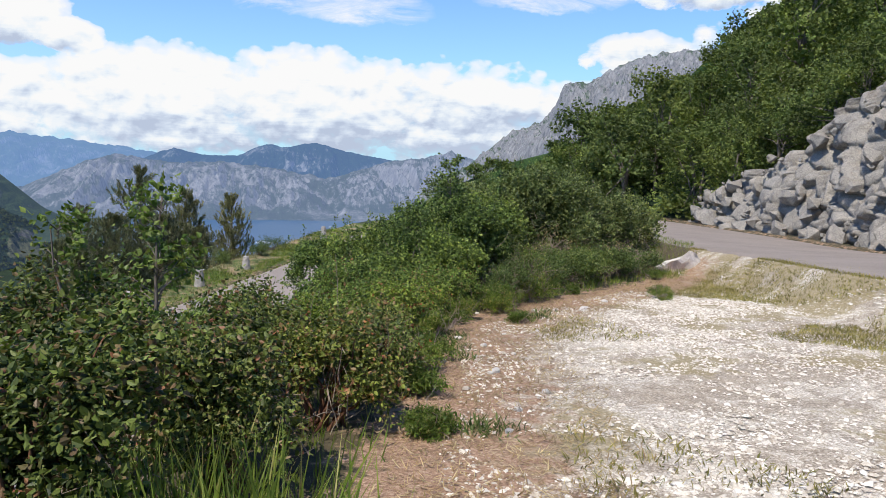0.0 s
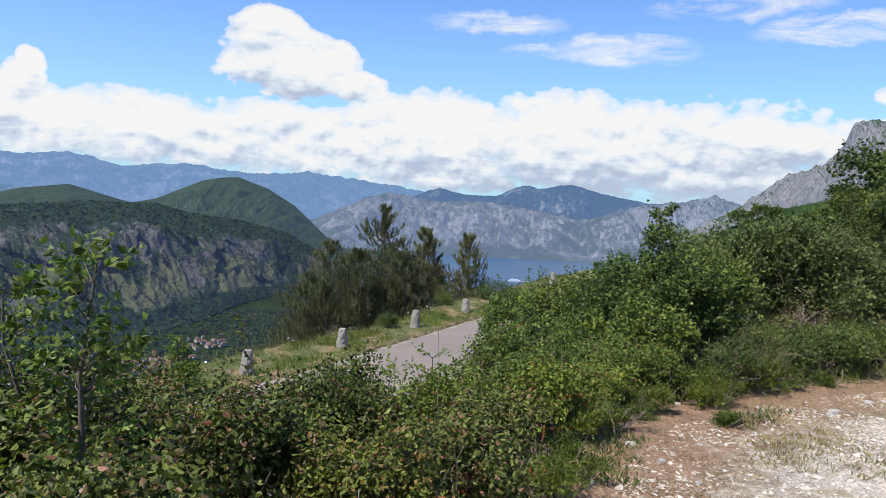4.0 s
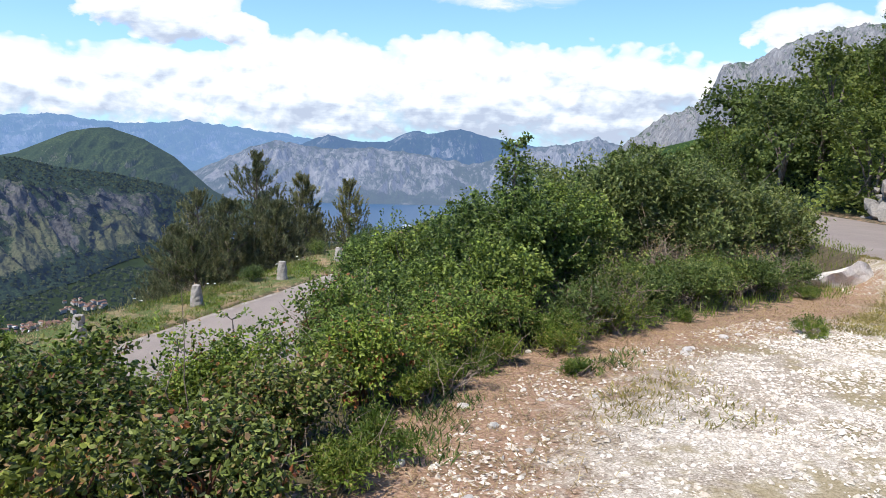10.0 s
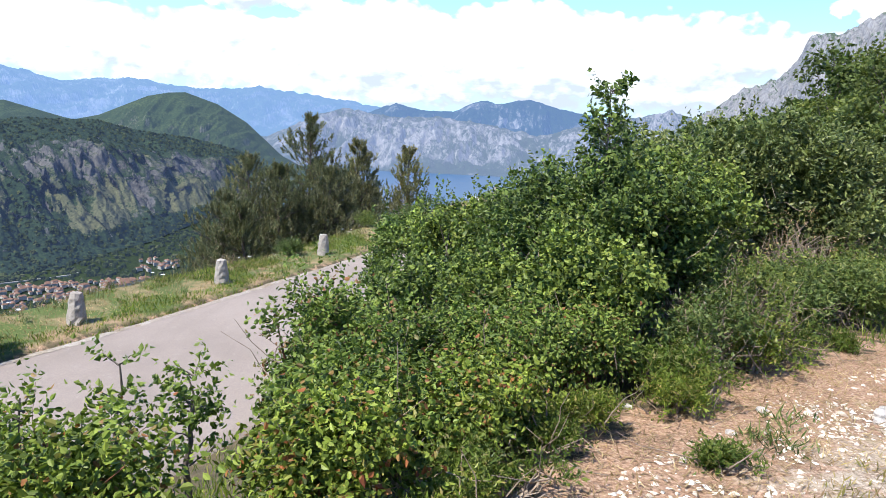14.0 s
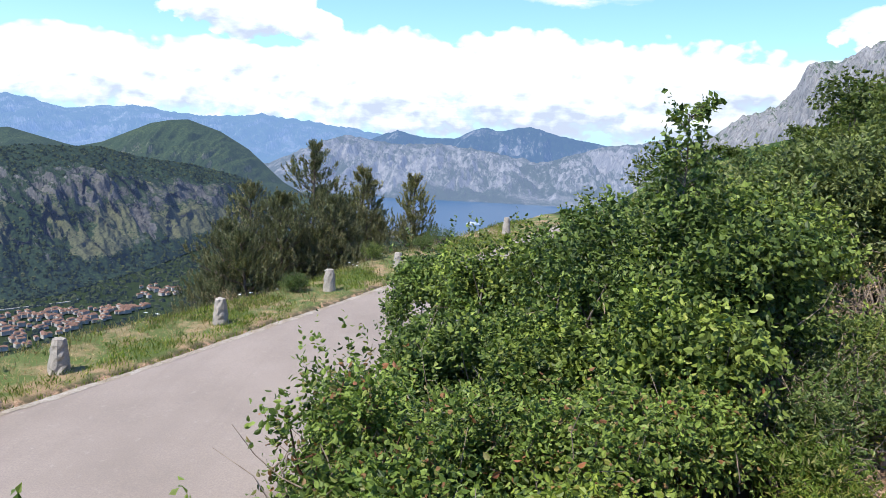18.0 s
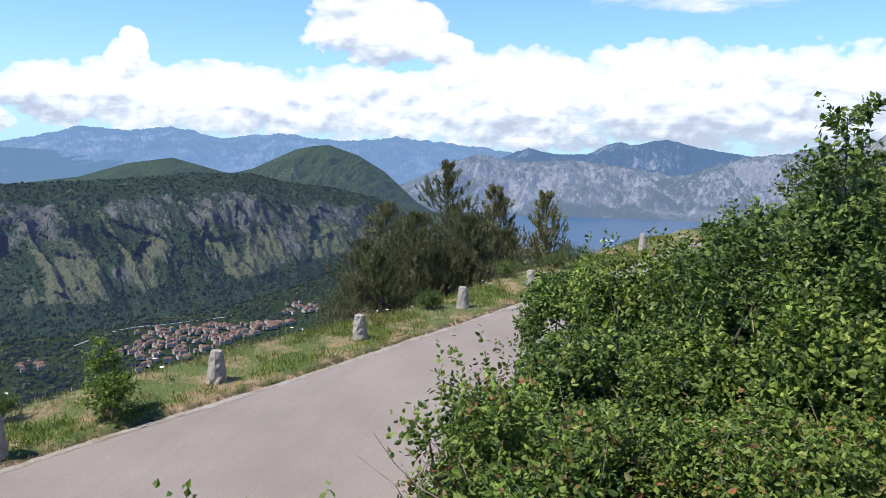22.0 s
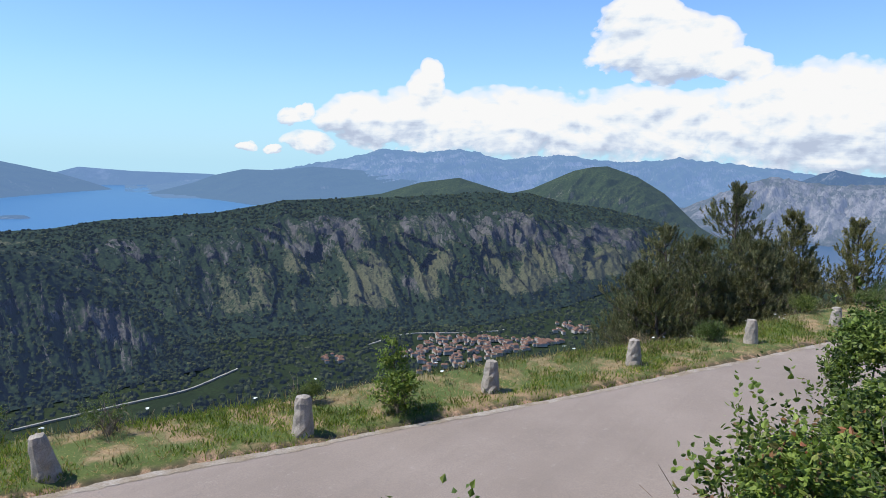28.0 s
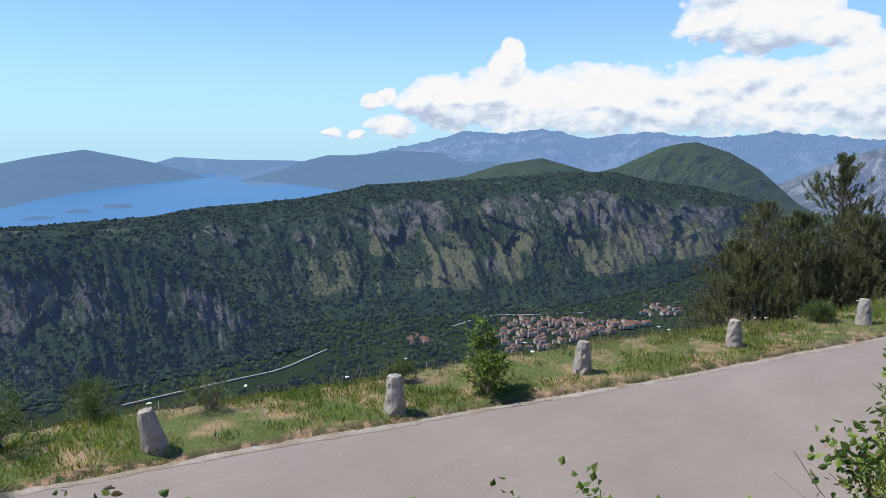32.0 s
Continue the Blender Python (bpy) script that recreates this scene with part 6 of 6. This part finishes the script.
def ship(az, el, length):
    x, y, z = valley_spot(az, el)
    root = tagged(new("cruise_ship"), "white cruise ship anchored in the bay", "ship")
    root.matrix_basis = pose(x, y, SEA + 1.2, 0, 0, 12)
    bm = bmesh.new()
    L, B = length, length * 0.13
    prof = [(-0.5, 0.8), (-0.48, 1.0), (0.2, 1.0), (0.38, 0.7), (0.5, 0.02)]
    lo, hi = [], []
    for u, w in prof + [(a, -b) for a, b in reversed(prof)]:
        lo.append(bm.verts.new((u * L * 0.94, w * B / 2 * 0.8, -0.5)))
        hi.append(bm.verts.new((u * L, w * B / 2, L * 0.07)))
    n = len(lo)
    for i in range(n):
        bm.faces.new((lo[i], lo[(i + 1) % n], hi[(i + 1) % n], hi[i]))
    bm.faces.new(hi)
    part("hull", bm_mesh("hull", bm, M_HULL), root)
    for j, (a, b, w) in enumerate(((-0.44, 0.26, 0.85), (-0.42, 0.2, 0.75), (-0.36, 0.12, 0.62))):
        bm = bmesh.new()
        z0 = L * (0.07 + 0.032 * j) + 0.02
        bmesh.ops.create_cube(bm, size=1, matrix=Matrix.Translation(((a + b) / 2 * L, 0, z0 + L * 0.014)) @ Matrix.Diagonal(((b - a) * L, w * B, L * 0.028, 1)))
        part("deck", bm_mesh("deck", bm, M_HULL), root)
    bm = bmesh.new()
    bmesh.ops.create_cone(bm, cap_ends=True, segments=12, radius1=L * 0.03, radius2=L * 0.022, depth=L * 0.06, matrix=Matrix.Translation((-0.22 * L, 0, L * 0.2)))
    part("funnel", bm_mesh("funnel", bm, M_HULL), root)


ship(-0.3, -7.25, 29)


# ---- woods of the valley and hill ----
def woods(name, label, P, rng, size, mat):
    """Many small rounded crowns, each a rough dome."""
    n, m = len(P), 6
    th = np.linspace(0, 2 * np.pi, m, endpoint=False)
    ring = [np.stack([np.cos(th + q) * r, np.sin(th + q) * r, np.full(m, z)], -1) for r, z, q in ((1.05, -0.4, 0.0), (0.78, 0.55, 0.5))]
    V0 = np.concatenate(ring + [np.array([(0, 0, 1.02)])])
    F = []
    for a in range(1):
        for i in range(m):
            j = (i + 1) % m
            F += [(a * m + i, a * m + j, a * m + m + j), (a * m + i, a * m + m + j, a * m + m + i)]
    F += [(m + i, m + (i + 1) % m, 2 * m) for i in range(m)]
    s_ = size * rng.uniform(0.45, 1.4, (n, 1, 1))
    V = V0[None] * s_ * (1 + 0.16 * rng.normal(size=(n, len(V0), 3))) * np.array((1, 1, 1.05)) + P[:, None]
    F = (np.array(F)[None] + len(V0) * np.arange(n)[:, None, None]).reshape(-1, 3)
    tagged(new(name, fast_mesh(name, V.reshape(-1, 3), F, [mat], False)), label, "woods", kind="stuff")


k = Mat("far_crowns")
isl = k.n("ShaderNodeNewGeometry").outputs["Random Per Island"]
c = k.ramp(isl, (0.0, (0.014, 0.022, 0.007)), (0.5, (0.03, 0.042, 0.013)), (0.9, (0.052, 0.064, 0.02)), (1.0, (0.075, 0.082, 0.032)))
k.color(c).rough(0.95)
k.b.inputs["Specular IOR Level"].default_value = 0.05
k.bump(k.noise(3.0, 4, 0.7), 0.8, 0.4)
# the hill's blue haze, painted into the crowns as a faint glow
k.painted_haze(0.052, (0.22, 0.34, 0.72))
M_WOODS = k.m
R = np.random.RandomState(101)
az, r = np.radians(R.uniform(-84, -14, 13000)), 230 + 640 * R.uniform(0, 1, 13000) ** 0.8
P = np.stack([EYE.x + np.sin(az) * r, EYE.y + np.cos(az) * r, 0 * r], -1)
gz = land(P[:, 0], P[:, 1])
el = np.degrees(np.arctan2(gz - EYE.z, r))
azd = np.degrees(az)
town = ((azd > -38.2) & (azd < -24.8) & (el > -17.6) & (el < -13.7)) | ((azd > -27) & (azd < -23.2) & (el > -13.6) & (el < -12.3))
lane = np.abs(el + 0.35 - np.interp(azd, [-68, -64.8, -60, -56.1, -53.6, -52.2], [-18.85, -18.55, -18.05, -17.55, -16.75, -16.25])) < 0.55
keep = (~town | (R.uniform(0, 1, 13000) < 0.25)) & ~(lane & (azd < -52)) & (gz < SEA + 60)
P[:, 2] = gz + 0.6
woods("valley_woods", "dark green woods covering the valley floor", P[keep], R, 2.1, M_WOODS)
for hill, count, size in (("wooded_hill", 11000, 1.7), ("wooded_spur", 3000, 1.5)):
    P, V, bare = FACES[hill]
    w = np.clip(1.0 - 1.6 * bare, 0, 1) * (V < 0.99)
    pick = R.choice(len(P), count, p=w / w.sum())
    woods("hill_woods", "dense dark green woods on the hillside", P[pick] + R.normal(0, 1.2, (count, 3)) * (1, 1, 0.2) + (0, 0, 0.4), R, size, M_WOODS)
